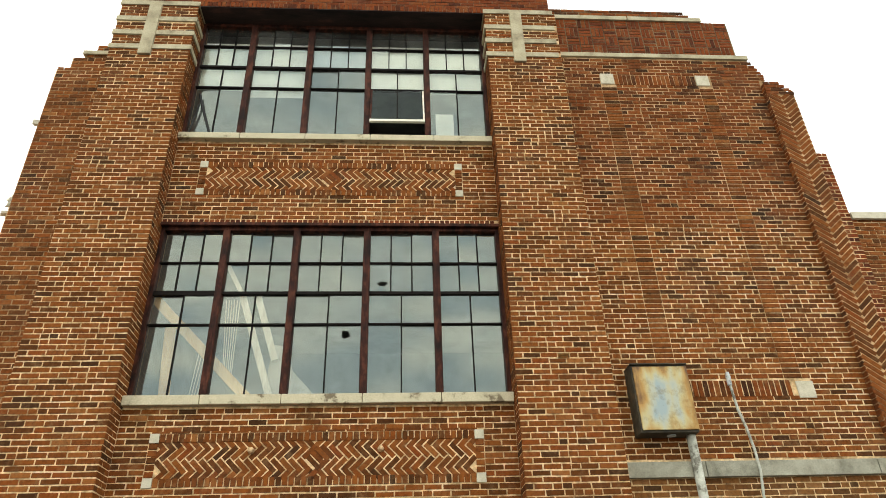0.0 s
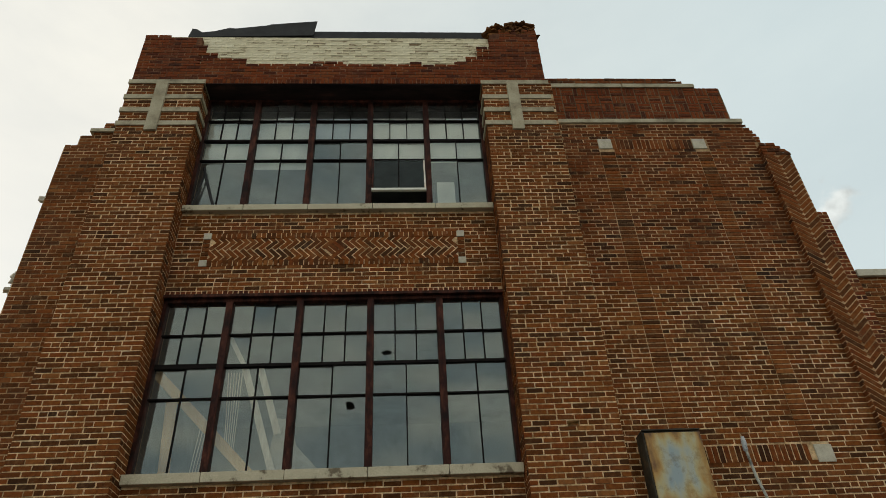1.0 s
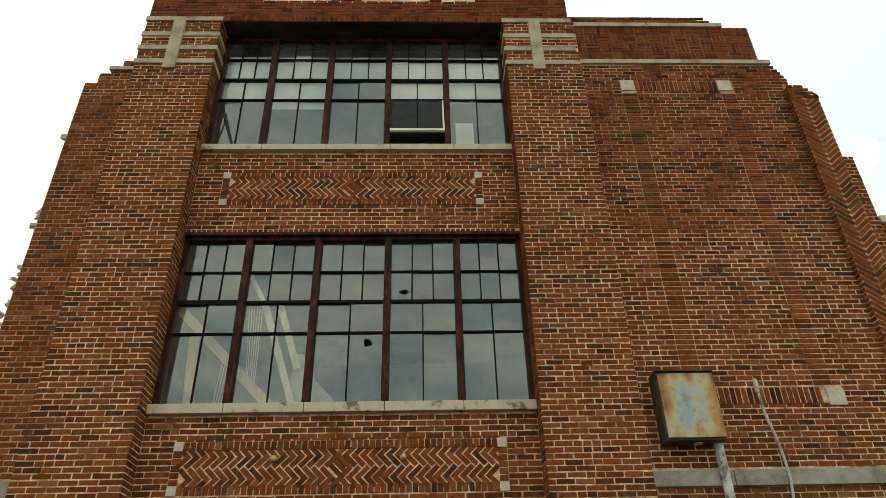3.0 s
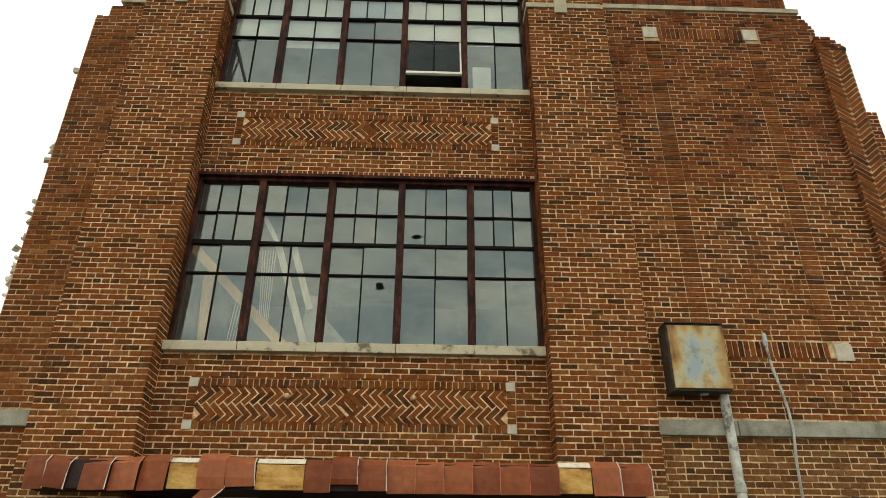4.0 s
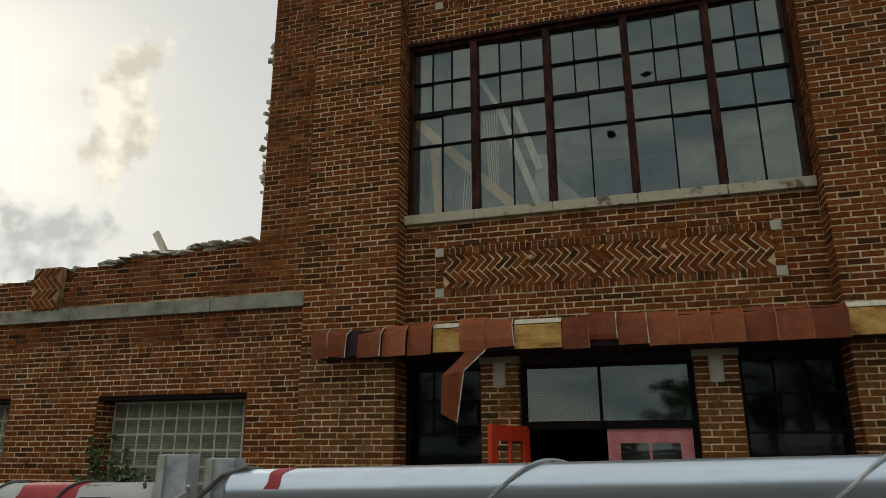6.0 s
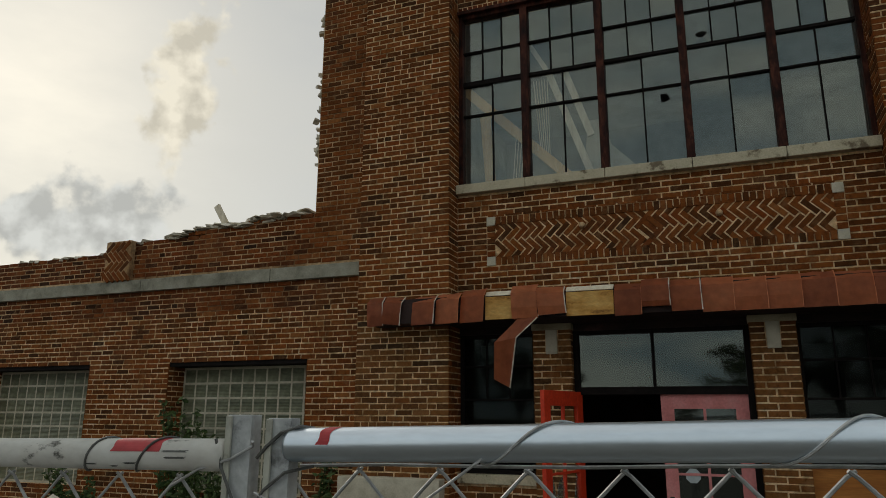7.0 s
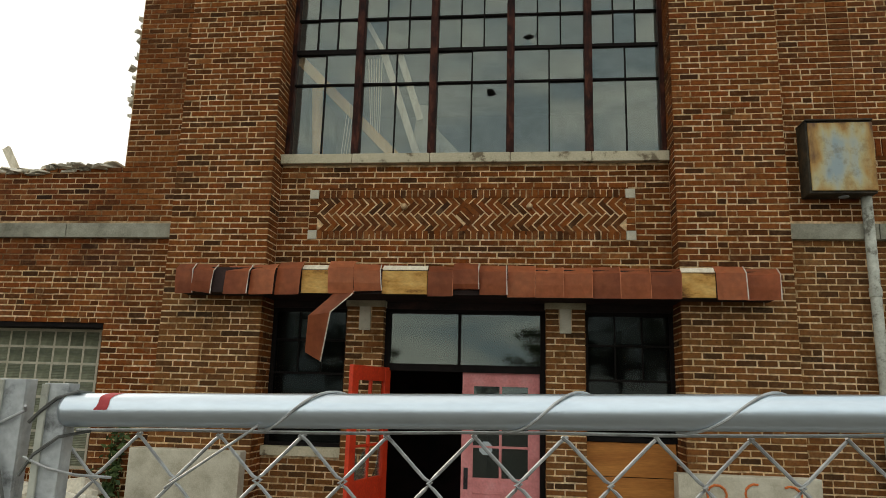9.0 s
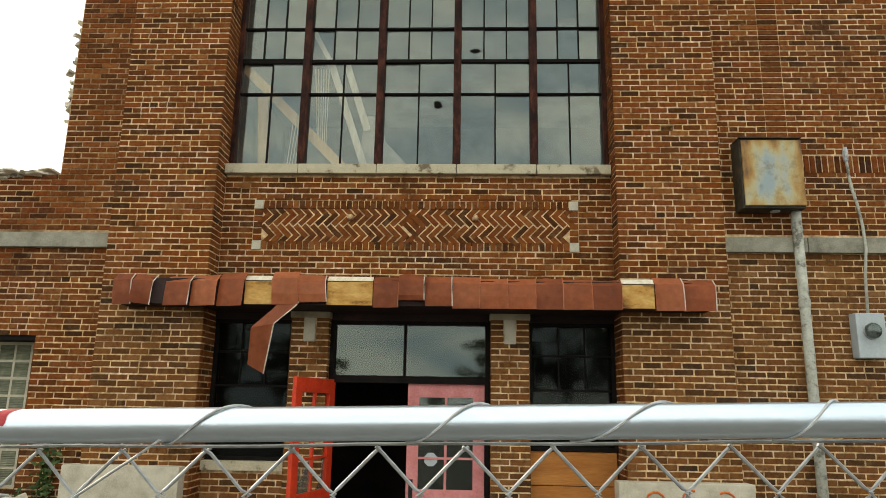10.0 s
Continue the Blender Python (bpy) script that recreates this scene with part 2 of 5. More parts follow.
COPPER = surface("red brown sheet metal", [(0.25, (0.38, 0.105, 0.044)), (0.5, (0.58, 0.172, 0.068)), (0.80, (0.70, 0.255, 0.118))], scale=2.2, rough=0.45, metal=0.0, fine=14, grain=0.3, island=0.6, bump=0.1, spec=0.35)
SEAM = surface("bare metal seam", [(0.350, (0.55, 0.42, 0.30)), (0.600, (0.82, 0.76, 0.68))], scale=12, rough=0.45, metal=0.2)
PLY = surface("weathered plywood", [(0.37, (0.16, 0.065, 0.018)), (0.47, (0.54, 0.28, 0.07)), (0.62, (0.66, 0.40, 0.13)), (0.75, (0.72, 0.52, 0.24))], scale=4, rough=0.8, fine=30, stretch=(0.7, 1, 1.4))
PLY_ORANGE = surface("orange plywood", [(0.3, (0.36, 0.12, 0.025)), (0.7, (0.56, 0.23, 0.055))], scale=3, rough=0.75, fine=25, stretch=(0.4, 1, 3))
GALV = surface("galvanised steel", [(0.3, (0.60, 0.68, 0.76)), (0.7, (0.76, 0.85, 0.94))], scale=9, rough=0.30, metal=0.9, fine=160, grain=0.12, bump=0.02, stretch=(0.25, 1, 1))
GALV_DULL = surface("dull galvanised steel", [(0.34, (0.17, 0.175, 0.175)), (0.44, (0.44, 0.46, 0.47)), (0.7, (0.62, 0.64, 0.64))], scale=14, rough=0.55, metal=0.45, fine=80)
RAIL_WHITE = surface("scuffed white rail paint", [(0.33, (0.12, 0.115, 0.10)), (0.39, (0.62, 0.60, 0.55)), (0.7, (0.78, 0.77, 0.73))], scale=22, rough=0.45, fine=60, grain=0.2, bump=0.05, stretch=(0.5, 1, 1))
WIRE = surface("fence wire", [(0.300, (0.324, 0.324, 0.324)), (0.700, (0.621, 0.634, 0.634))], scale=25, rough=0.5, metal=0.6)
WIRE_DARK = surface("dark tie wire", [(0.3, (0.07, 0.07, 0.065)), (0.7, (0.2, 0.2, 0.19))], scale=25, rough=0.5, metal=0.5)
PAINT_RED = surface("red spray paint", [(0.3, (0.35, 0.03, 0.035)), (0.7, (0.5, 0.07, 0.075))], scale=20, rough=0.6)
PAINT_ORANGE = surface("orange spray paint", [(0.3, (0.55, 0.12, 0.03)), (0.7, (0.7, 0.2, 0.06))], scale=20, rough=0.7)
DOOR_RED = surface("red door paint", [(0.3, (0.52, 0.030, 0.010)), (0.7, (0.72, 0.060, 0.018))], scale=5, rough=0.5, fine=40, grain=0.25)
DOOR_PINK = surface("faded pink door paint", [(0.3, (0.54, 0.18, 0.17)), (0.5, (0.68, 0.245, 0.24)), (0.75, (0.74, 0.35, 0.33))], scale=4, rough=0.7, fine=40, grain=0.25)
BLACK = surface("black roofing", [(0.3, (0.012, 0.013, 0.013)), (0.7, (0.035, 0.036, 0.036))], scale=4, rough=0.7)
# near-black brown: the shade under soffit and canopy and in the hall, as colour
SHADE_DARK = surface("shade-dark brown surface", [(0.35, (0.012, 0.009, 0.009)), (0.6, (0.04, 0.022, 0.02)), (0.8, (0.12, 0.05, 0.04))], scale=3, rough=0.8, stretch=(0.6, 2, 1))
WHITE_BRICK = surface("flaking white paint", [(0.320, (0.20, 0.14, 0.075)), (0.400, (0.68, 0.60, 0.40)), (0.650, (0.84, 0.77, 0.56))], scale=5, rough=0.9, fine=30, island=0.25, stretch=(0.6, 1, 1.6))
PLASTER = surface("old plaster", [(0.3, (0.22, 0.22, 0.20)), (0.7, (0.4, 0.4, 0.37))], scale=2, rough=0.9)
PALE_WOOD = surface("pale torn lath and board", [(0.300, (0.600, 0.504, 0.360)), (0.700, (0.864, 0.792, 0.648))], scale=5, rough=0.8, stretch=(3, 3, 0.5))
PINE = surface("raw pine board", [(0.30, (0.52, 0.30, 0.12)), (0.70, (0.78, 0.52, 0.25))], scale=5, rough=0.8, stretch=(3, 3, 0.5))
BLIND = surface("white window film", [(0.300, (0.62, 0.61, 0.53)), (0.700, (0.76, 0.75, 0.66))], scale=2, rough=0.8, grain=0.1)
PIPE_PAINT = surface("peeling cream pipe paint", [(0.36, (0.16, 0.15, 0.12)), (0.46, (0.42, 0.42, 0.36)), (0.7, (0.56, 0.56, 0.49))], scale=9, rough=0.6, fine=50)
METER_GREY = surface("light grey enamel", [(0.3, (0.38, 0.43, 0.45)), (0.7, (0.5, 0.55, 0.57))], scale=5, rough=0.5, grain=0.15)
BLOCKGLASS = surface("ribbed cloudy glass block", [(0.300, (0.10, 0.11, 0.068)), (0.550, (0.18, 0.19, 0.120)), (0.800, (0.28, 0.29, 0.19))], scale=5, rough=0.3, fine=14, grain=0.4, island=0.2, spec=0.6, bump=0.15)
bg_n, bg_l = BLOCKGLASS.node_tree.nodes, BLOCKGLASS.node_tree.links
bg_co, bg_wave = bg_n.new("ShaderNodeTexCoord"), bg_n.new("ShaderNodeTexWave")      # fine horizontal flutes
bg_wave.bands_direction = "Z"; bg_wave.inputs["Scale"].default_value = 17
bg_bump = bg_n.new("ShaderNodeBump"); bg_bump.inputs["Strength"].default_value = 0.8; bg_bump.inputs["Distance"].default_value = 0.006
bg_l.new(bg_co.outputs["Object"], bg_wave.inputs["Vector"]); bg_l.new(bg_wave.outputs["Fac"], bg_bump.inputs["Height"]); bg_l.new(bg_bump.outputs["Normal"], bg_n["Principled BSDF"].inputs["Normal"])
LEAF = surface("weed leaf", [(0.3, (0.03, 0.06, 0.016)), (0.7, (0.09, 0.135, 0.04))], scale=9, rough=0.6, island=0.7)
LEAF_TREE = surface("tree leaf", [(0.3, (0.03, 0.05, 0.02)), (0.7, (0.07, 0.10, 0.035))], scale=2, rough=0.7, island=0.7)
BARK = surface("bark", [(0.3, (0.05, 0.04, 0.03)), (0.7, (0.14, 0.11, 0.08))], scale=6, rough=0.9, stretch=(1, 1, 0.3))
RUBBLE = surface("broken masonry", [(0.300, (0.30, 0.265, 0.20)), (0.500, (0.60, 0.54, 0.43)), (0.720, (0.80, 0.74, 0.62))], scale=3, rough=0.95, island=0.5, fine=40)
GROUND = surface("dusty asphalt", [(0.3, (0.08, 0.075, 0.065)), (0.55, (0.13, 0.12, 0.10)), (0.8, (0.21, 0.19, 0.155))], scale=0.6, rough=0.9, fine=40)
BEIGE_DARK = surface("rusty dark box side", [(0.35, (0.018, 0.016, 0.012)), (0.55, (0.055, 0.045, 0.03)), (0.75, (0.15, 0.085, 0.04))], scale=6, rough=0.7)


def rusty_front():
    m, n, l, b = mat_new("rust streaked pale enamel")
    co = n.new("ShaderNodeTexCoord")
    mp = n.new("ShaderNodeMapping"); mp.inputs["Scale"].default_value = (1, 1, 0.35)
    a = n.new("ShaderNodeTexNoise"); a.inputs["Scale"].default_value = 5.5; a.inputs["Detail"].default_value = 7
    k = n.new("ShaderNodeTexNoise"); k.inputs["Scale"].default_value = 9; k.inputs["Detail"].default_value = 8; k.inputs["Roughness"].default_value = 0.7
    l.new(co.outputs["Object"], mp.inputs["Vector"]); l.new(mp.outputs["Vector"], a.inputs["Vector"]); l.new(co.outputs["Object"], k.inputs["Vector"])
    r = ramp_node(n, [(0.34, (0.29, 0.36, 0.38)), (0.46, (0.40, 0.41, 0.33)), (0.57, (0.46, 0.38, 0.19)), (0.69, (0.40, 0.22, 0.055)), (0.82, (0.13, 0.055, 0.018))])
    sp = n.new("ShaderNodeSeparateXYZ"); l.new(co.outputs["Generated"], sp.inputs[0])
    far = []
    for axis in ("X", "Z"):
        d0 = n.new("ShaderNodeMath"); d0.operation = "SUBTRACT"; d0.inputs[1].default_value = 0.5
        d1 = n.new("ShaderNodeMath"); d1.operation = "ABSOLUTE"
        l.new(sp.outputs[axis], d0.inputs[0]); l.new(d0.outputs[0], d1.inputs[0]); far.append(d1)
    mxm = n.new("ShaderNodeMath"); mxm.operation = "MAXIMUM"
    l.new(far[0].outputs[0], mxm.inputs[0]); l.new(far[1].outputs[0], mxm.inputs[1])
    rim = n.new("ShaderNodeMapRange"); rim.inputs[1].default_value, rim.inputs[2].default_value, rim.inputs[3].default_value, rim.inputs[4].default_value = 0.22, 0.5, -0.11, 0.17
    l.new(mxm.outputs[0], rim.inputs[0])
    sm = n.new("ShaderNodeMath"); sm.operation = "ADD"
    l.new(rim.outputs[0], sm.inputs[0]); l.new(a.outputs["Fac"], sm.inputs[1]); l.new(sm.outputs[0], r.inputs["Fac"])
    s = ramp_node(n, [(0.5, (1, 1, 1)), (0.72, (0.62, 0.5, 0.36))])
    l.new(k.outputs["Fac"], s.inputs["Fac"])
    g = n.new("ShaderNodeMix"); g.data_type = "RGBA"; g.blend_type = "MULTIPLY"; g.inputs[0].default_value = 1
    l.new(r.outputs["Color"], g.inputs[6]); l.new(s.outputs["Color"], g.inputs[7]); l.new(g.outputs[2], b.inputs["Base Color"])
    b.inputs["Roughness"].default_value = 0.6
    return m


RUST_FRONT = rusty_front()


def glass_material(name, mirror, haze, tint, grazing=0.6):
    """A dusty pane: clear, with a mirror share and a thin film of dirt."""
    m, n, l, b = mat_new(name)
    out = n["Material Output"]
    n.remove(b)
    tr, gl, df = n.new("ShaderNodeBsdfTransparent"), n.new("ShaderNodeBsdfGlossy"), n.new("ShaderNodeBsdfDiffuse")
    tr.inputs["Color"].default_value = (*tint, 1)
    gl.inputs["Roughness"].default_value = 0.02
    gl.inputs["Color"].default_value = (0.80, 0.91, 0.86, 1)
    df.inputs["Color"].default_value = (0.45, 0.45, 0.42, 1)
    gm = n.new("ShaderNodeNewGeometry")
    a = n.new("ShaderNodeTexNoise"); a.inputs["Scale"].default_value = 2.0; a.inputs["Detail"].default_value = 7; a.inputs["Roughness"].default_value = 0.6
    mp = n.new("ShaderNodeMapping"); mp.inputs["Scale"].default_value = (1, 1, 0.4)
    l.new(gm.outputs["Position"], mp.inputs["Vector"]); l.new(mp.outputs["Vector"], a.inputs["Vector"])
    hz = n.new("ShaderNodeMapRange"); hz.inputs[1].default_value, hz.inputs[2].default_value = 0.3, 0.75
    hz.inputs[3].default_value, hz.inputs[4].default_value = haze * 0.1, haze * 2.2
    l.new(a.outputs["Fac"], hz.inputs[0])
    lw = n.new("ShaderNodeLayerWeight"); lw.inputs["Blend"].default_value = 0.35
    fr = n.new("ShaderNodeMath"); fr.operation = "MULTIPLY_ADD"; fr.inputs[1].default_value = grazing; fr.inputs[2].default_value = mirror
    l.new(lw.outputs["Fresnel"], fr.inputs[0])
    bp = n.new("ShaderNodeBump"); bp.inputs["Strength"].default_value = 0.05; bp.inputs["Distance"].default_value = 0.02
    l.new(a.outputs["Fac"], bp.inputs["Height"]); l.new(bp.outputs["Normal"], gl.inputs["Normal"])
    m1, m2 = n.new("ShaderNodeMixShader"), n.new("ShaderNodeMixShader")
    l.new(hz.outputs[0], m1.inputs[0]); l.new(tr.outputs[0], m1.inputs[1]); l.new(df.outputs[0], m1.inputs[2])
    l.new(fr.outputs[0], m2.inputs[0]); l.new(m1.outputs[0], m2.inputs[1]); l.new(gl.outputs[0], m2.inputs[2])
    l.new(m2.outputs[0], out.inputs["Surface"])
    return m


GLASS = glass_material("dusty window glass", 0.11, 0.085, (0.93, 0.95, 0.94))
# mirror and tint cut so the side windows read black, like the shade behind them
GLASS_DIM = glass_material("dimmed side window glass", 0.008, 0.006, (0.3, 0.32, 0.32), 0.16)
GLASS_VENT = glass_material("vent sash glass", 0.03, 0.006, (0.4, 0.45, 0.47), 0.12)
GLASS_DARK = glass_material("ground floor glass", 0.065, 0.02, (0.35, 0.38, 0.36))


# ---- mesh helpers ----
def part(name, bm, material, parent=None, label="", smooth=False, outward=False):
    me = bpy.data.meshes.new(name)
    if outward:
        bm.normal_update()
        bmesh.ops.reverse_faces(bm, faces=[f for f in bm.faces if f.normal.y > 0])
    else:
        bmesh.ops.recalc_face_normals(bm, faces=bm.faces)
    bm.to_mesh(me)
    bm.free()
    me.materials.append(material)
    if smooth:
        for p in me.polygons:
            p.use_smooth = True
    ob = new(name, me)
    ob.parent = parent
    return tagged(ob, label)


def thing(name, place, label, category, group="", kind=""):
    ob = new(name)
    ob.matrix_basis = Matrix.Translation(place)
    ob.empty_display_size = 0.1
    return tagged(ob, label, category, group, kind)


def block(x0, x1, y0, y1, z0, z1, bevel=0.0, bm=None, turn=None):
    """A box between the given planes, its edges rounded off a little, added to bm."""
    own = bmesh.new()
    bmesh.ops.create_cube(own, size=1.0, matrix=Matrix.Translation(((x0 + x1) / 2, (y0 + y1) / 2, (z0 + z1) / 2)) @ Matrix.Diagonal((x1 - x0, y1 - y0, z1 - z0, 1)))
    if bevel:
        bmesh.ops.bevel(own, geom=own.edges[:], offset=bevel, segments=2, affect="EDGES", profile=0.6)
    if turn is not None:
        own.transform(turn)
    if bm is None:
        return own
    me = bpy.data.meshes.new("tmp")
    own.to_mesh(me); own.free()
    bm.from_mesh(me)
    bpy.data.meshes.remove(me)
    return bm


def tube(points, radius, sides=10, bm=None, cap=True):
    """A round bar along points."""
    bm = bm or bmesh.new()
    pts = [Vector(p) for p in points]
    rings, up = [], Vector((0.13, 0.31, 0.94))
    for i, p in enumerate(pts):
        d = (pts[min(i + 1, len(pts) - 1)] - pts[max(i - 1, 0)]).normalized()
        a = d.cross(up)
        if a.length < 0.05:
            a = d.cross(Vector((1, 0, 0)))
        a.normalize()
        b = d.cross(a)
        r = radius[i] if isinstance(radius, (list, tuple)) else radius
        rings.append([bm.verts.new(p + (a * math.cos(k * 2 * math.pi / sides) + b * math.sin(k * 2 * math.pi / sides)) * r) for k in range(sides)])
    for q, s in zip(rings, rings[1:]):
        for k in range(sides):
            bm.faces.new((q[k], q[(k + 1) % sides], s[(k + 1) % sides], s[k]))
    if cap:
        bm.faces.new(rings[0]); bm.faces.new(rings[-1])
    return bm


def prism(outline, y0, y1, bm=None):
    """A flat outline of (x, z) given thickness from y0 to y1."""
    bm = bm or bmesh.new()
    a = [bm.verts.new((x, y0, z)) for x, z in outline]
    b = [bm.verts.new((x, y1, z)) for x, z in outline]
    bm.faces.new(a); bm.faces.new(b[::-1])
    for i in range(len(a)):
        j = (i + 1) % len(a)
        bm.faces.new((a[i], b[i], b[j], a[j]))
    return bm


# ---- brickwork ----
COURSE, BED, LONG, SHORT = 0.0672, 0.0115, 0.1935, 0.091
RNG = random.Random(7)


def lay(spans, z0, z1, phase=0):
    """Bricks (u, z, width, height, lean) of a wall in running bond, now and then with two headers in place of a stretcher; spans(z) gives the stretches that a course fills."""
    out, step = [], LONG + BED
    for i in range(int((z1 - z0) / COURSE + 0.5)):
        z = z0 + (i + 0.5) * COURSE
        for ua, ub in spans(z):
            joints, u = [ua], ua + (SHORT + BED if (i + phase) % 2 else step) + RNG.uniform(-0.012, 0.012)
            while u < ub - 0.06:
                joints.append(u)
                if RNG.random() < 0.07 and u + step < ub - 0.06:
                    joints.append(u + step / 2)
                u += step + RNG.uniform(-0.004, 0.004)
            joints.append(ub + BED)
            for a, b in zip(joints, joints[1:]):
                w = b - a - BED
                out.append((a + w / 2 + RNG.uniform(-0.0015, 0.0015), z + RNG.uniform(-0.0022, 0.0022), w + RNG.uniform(-0.004, 0.003), COURSE - BED + RNG.uniform(-0.004, 0.003), RNG.uniform(-0.7, 0.7)))
    return out


FRUSTUM = [(-1, 0, -1), (1, 0, -1), (1, 0, 1), (-1, 0, 1), (-1, 1, -1), (1, 1, -1), (1, 1, 1), (-1, 1, 1)]
FRUSTUM_FACES = [(0, 1, 2, 3), (0, 4, 5, 1), (1, 5, 6, 2), (2, 6, 7, 3), (3, 7, 4, 0)]
PROUD = 0.0055
unit_bricks = {}


def worn(w, h):
    """Corners of one worn brick face, w x h, its front at y = 0: no two corners are chipped alike."""
    v = []
    for x, y, z in FRUSTUM:
        e = RNG.uniform(0.001, 0.0055) if y == 0 else RNG.uniform(-0.001, 0.0012)
        f = RNG.uniform(0.001, 0.0045) if y == 0 else RNG.uniform(-0.001, 0.001)
        v.append((x * (w / 2 - e), y * PROUD * 2.0, z * (h / 2 - f)))
    return v


def unit_brick(material):
    """One of twelve worn brick faces of full size."""
    if material.name not in unit_bricks:
        unit_bricks[material.name] = []
        for _ in range(12):
            me = bpy.data.meshes.new("brick")
            me.from_pydata(worn(LONG, 0.055), [], FRUSTUM_FACES)
            me.materials.append(material)
            unit_bricks[material.name].append(me)
    return RNG.choice(unit_bricks[material.name])


def bricks(parent, m, pieces, material, near=None, limit=300):
    """Lays pieces on the face whose pose is m (x along the wall, -y outwards). Those nearest to near are objects of their own; the rest are one mesh."""
    if near is not None:
        pieces = sorted(pieces, key=lambda p: (p[0] - near[0]) ** 2 + (p[1] - near[1]) ** 2)
        single, rest = pieces[:limit], pieces[limit:]
    else:
        single, rest = (pieces, []) if len(pieces) <= 40 else ([], pieces)
    for u, z, w, h, lean in single:
        ob = new("brick", unit_brick(material))
        ob.parent = parent
        ob.matrix_basis = m @ pose(u, RNG.uniform(-0.0015, 0.0015), z, RNG.uniform(-1.8, 1.8), lean, RNG.uniform(-0.5, 0.5)) @ Matrix.Diagonal((w / LONG, 1, h / 0.055, 1))
    if rest:
        verts, faces = [], []
        for u, z, w, h, lean in rest:
            c, s = math.cos(radians(lean)), math.sin(radians(lean))
            o, base, tilt = RNG.uniform(-0.0015, 0.0015), len(verts), RNG.uniform(-0.03, 0.03)
            for p, y, q in worn(w, h):
                verts.append((m @ Vector((u + p * c + q * s, o + y + tilt * q, z - p * s + q * c)))[:])
            faces += [tuple(base + k for k in f) for f in FRUSTUM_FACES]
        mesh = bpy.data.meshes.new("bricks")
        mesh.from_pydata(verts, [], faces)
        mesh.materials.append(material)
        ob = tagged(new("bricks", mesh), kind="stuff")
        ob.parent = parent


def face_pose(x, y, facing="front"):
    """front: looks along -y; right: a reveal that looks along +x; left: one that looks along -x."""
    return {"front": pose(0, y, 0), "right": pose(x, 0, 0, 0, 0, 90), "left": pose(x, 0, 0, 0, 0, -90)}[facing]


def cut(spans, *holes):
    """spans with rectangles (x0, x1, z0, z1) taken out."""
    def f(z):
        out = list(spans(z))
        for x0, x1, z0, z1 in holes:
            if z0 < z < z1:
                nxt = []
                for a, b in out:
                    if x1 <= a or x0 >= b:
                        nxt.append((a, b))
                    else:
                        if x0 > a:
                            nxt.append((a, x0))
                        if x1 < b:
                            nxt.append((x1, b))
                out = nxt
        return out
    return f


def wall(name, boxes, label, material=MORTAR):
    bm = bmesh.new()
    for b in boxes:
        block(*b, bm=bm)
    return tagged(part(name, bm, material), label, "wall", kind="structure")


def herringbone(x0, x1, z0, z1, mirror):
    """Rows of bricks at 45 degrees that lean to and fro, mirrored about the middle where asked; the outermost rows are cut short."""
    out, rise, step = [], (LONG + BED) * math.sqrt(0.5), 0.068 * math.sqrt(2)
    cx, cz = (x0 + x1) / 2, (z0 + z1) / 2
    rows = int((z1 - z0) / rise / 2 + 1.5)
    for j in range(-rows, rows):
        z, long = cz + (j + 0.5) * rise, LONG * 0.985
        lean = -45 if j % 2 else 45
        shift = 0.0
        if z + 0.09 > z1 + 0.06 or z - 0.09 < z0 - 0.06:
            long, shift = 0.115, (0.040 if z < cz else -0.040)
        if not z0 - 0.1 < z < z1 + 0.1:
            continue
        for i in range(int((x1 - x0) / step) + 3):
            x = (i + (0.5 if j % 2 else 0.0)) * step if mirror else x0 + (i + (0.5 if j % 2 else 0.0)) * step
            x -= shift * (1 if lean > 0 else -1)
            for s in ((1, -1) if mirror else (1,)):
                px = cx + s * x if mirror else x
                if x0 - 0.01 < px < x1 + 0.01 and (not mirror or s > 0 or i > 0):
                    out.append((px, z + shift, long, 0.0575, lean * s))
    return out


# ---- ground and brick shell ----
bm = bmesh.new()
bmesh.ops.create_grid(bm, x_segments=40, y_segments=40, size=400)
tagged(part("ground", bm, GROUND), "dusty grey asphalt and dirt in front of the building", "ground", kind="structure")

PL0, PL1, PR0, PR1 = -3.37, -2.215, 2.225, 3.36      # pier edges
P, FL, GL = 0.30, 0.22, 0.40                          # spandrel, flank and glass planes
TOP = 10.735
BANDS = (10.81, 10.463, 10.165, 9.872)
BX0, BX1 = 6.52, 6.95                                 # far buttress

pier_left = wall("wall_pier_left", [(PL0, PL1 - PROUD, PROUD, 0.62, 0, TOP)], "tall brown brick pier with raked pale mortar beside the windows")
pier_right = wall("wall_pier_right", [(PR0 + PROUD, PR1, PROUD, 0.62, 0, 4.888), (PR0 + PROUD, PR1, PROUD, 0.62, 4.956, TOP), (PR0 + PROUD, 2.74, PROUD, 0.62, 4.888, 4.956), (2.88, PR1, PROUD, 0.62, 4.888, 4.956), (2.74, 2.88, 0.11, 0.62, 4.888, 4.956)], "tall brown brick pier with a chipped brick beside the windows")
span_low = wall("wall_spandrel_low", [(PL1 - 0.002, PR0 + 0.002, P + PROUD, 0.61, 2.87, 4.455)], "brown brick spandrel with a herringbone panel above the entrance canopy")
span_high = wall("wall_spandrel_high", [(PL1 - 0.002, PR0 + 0.002, P + PROUD, 0.61, 6.93, 8.30)], "brown brick spandrel with a herringbone panel between the two windows")


def parapet_top(x):
    if x < -2.95:
        return 11.99
    if x < -2.45:
        return 11.92
    return 12.06 if x < 2.4 else 12.17


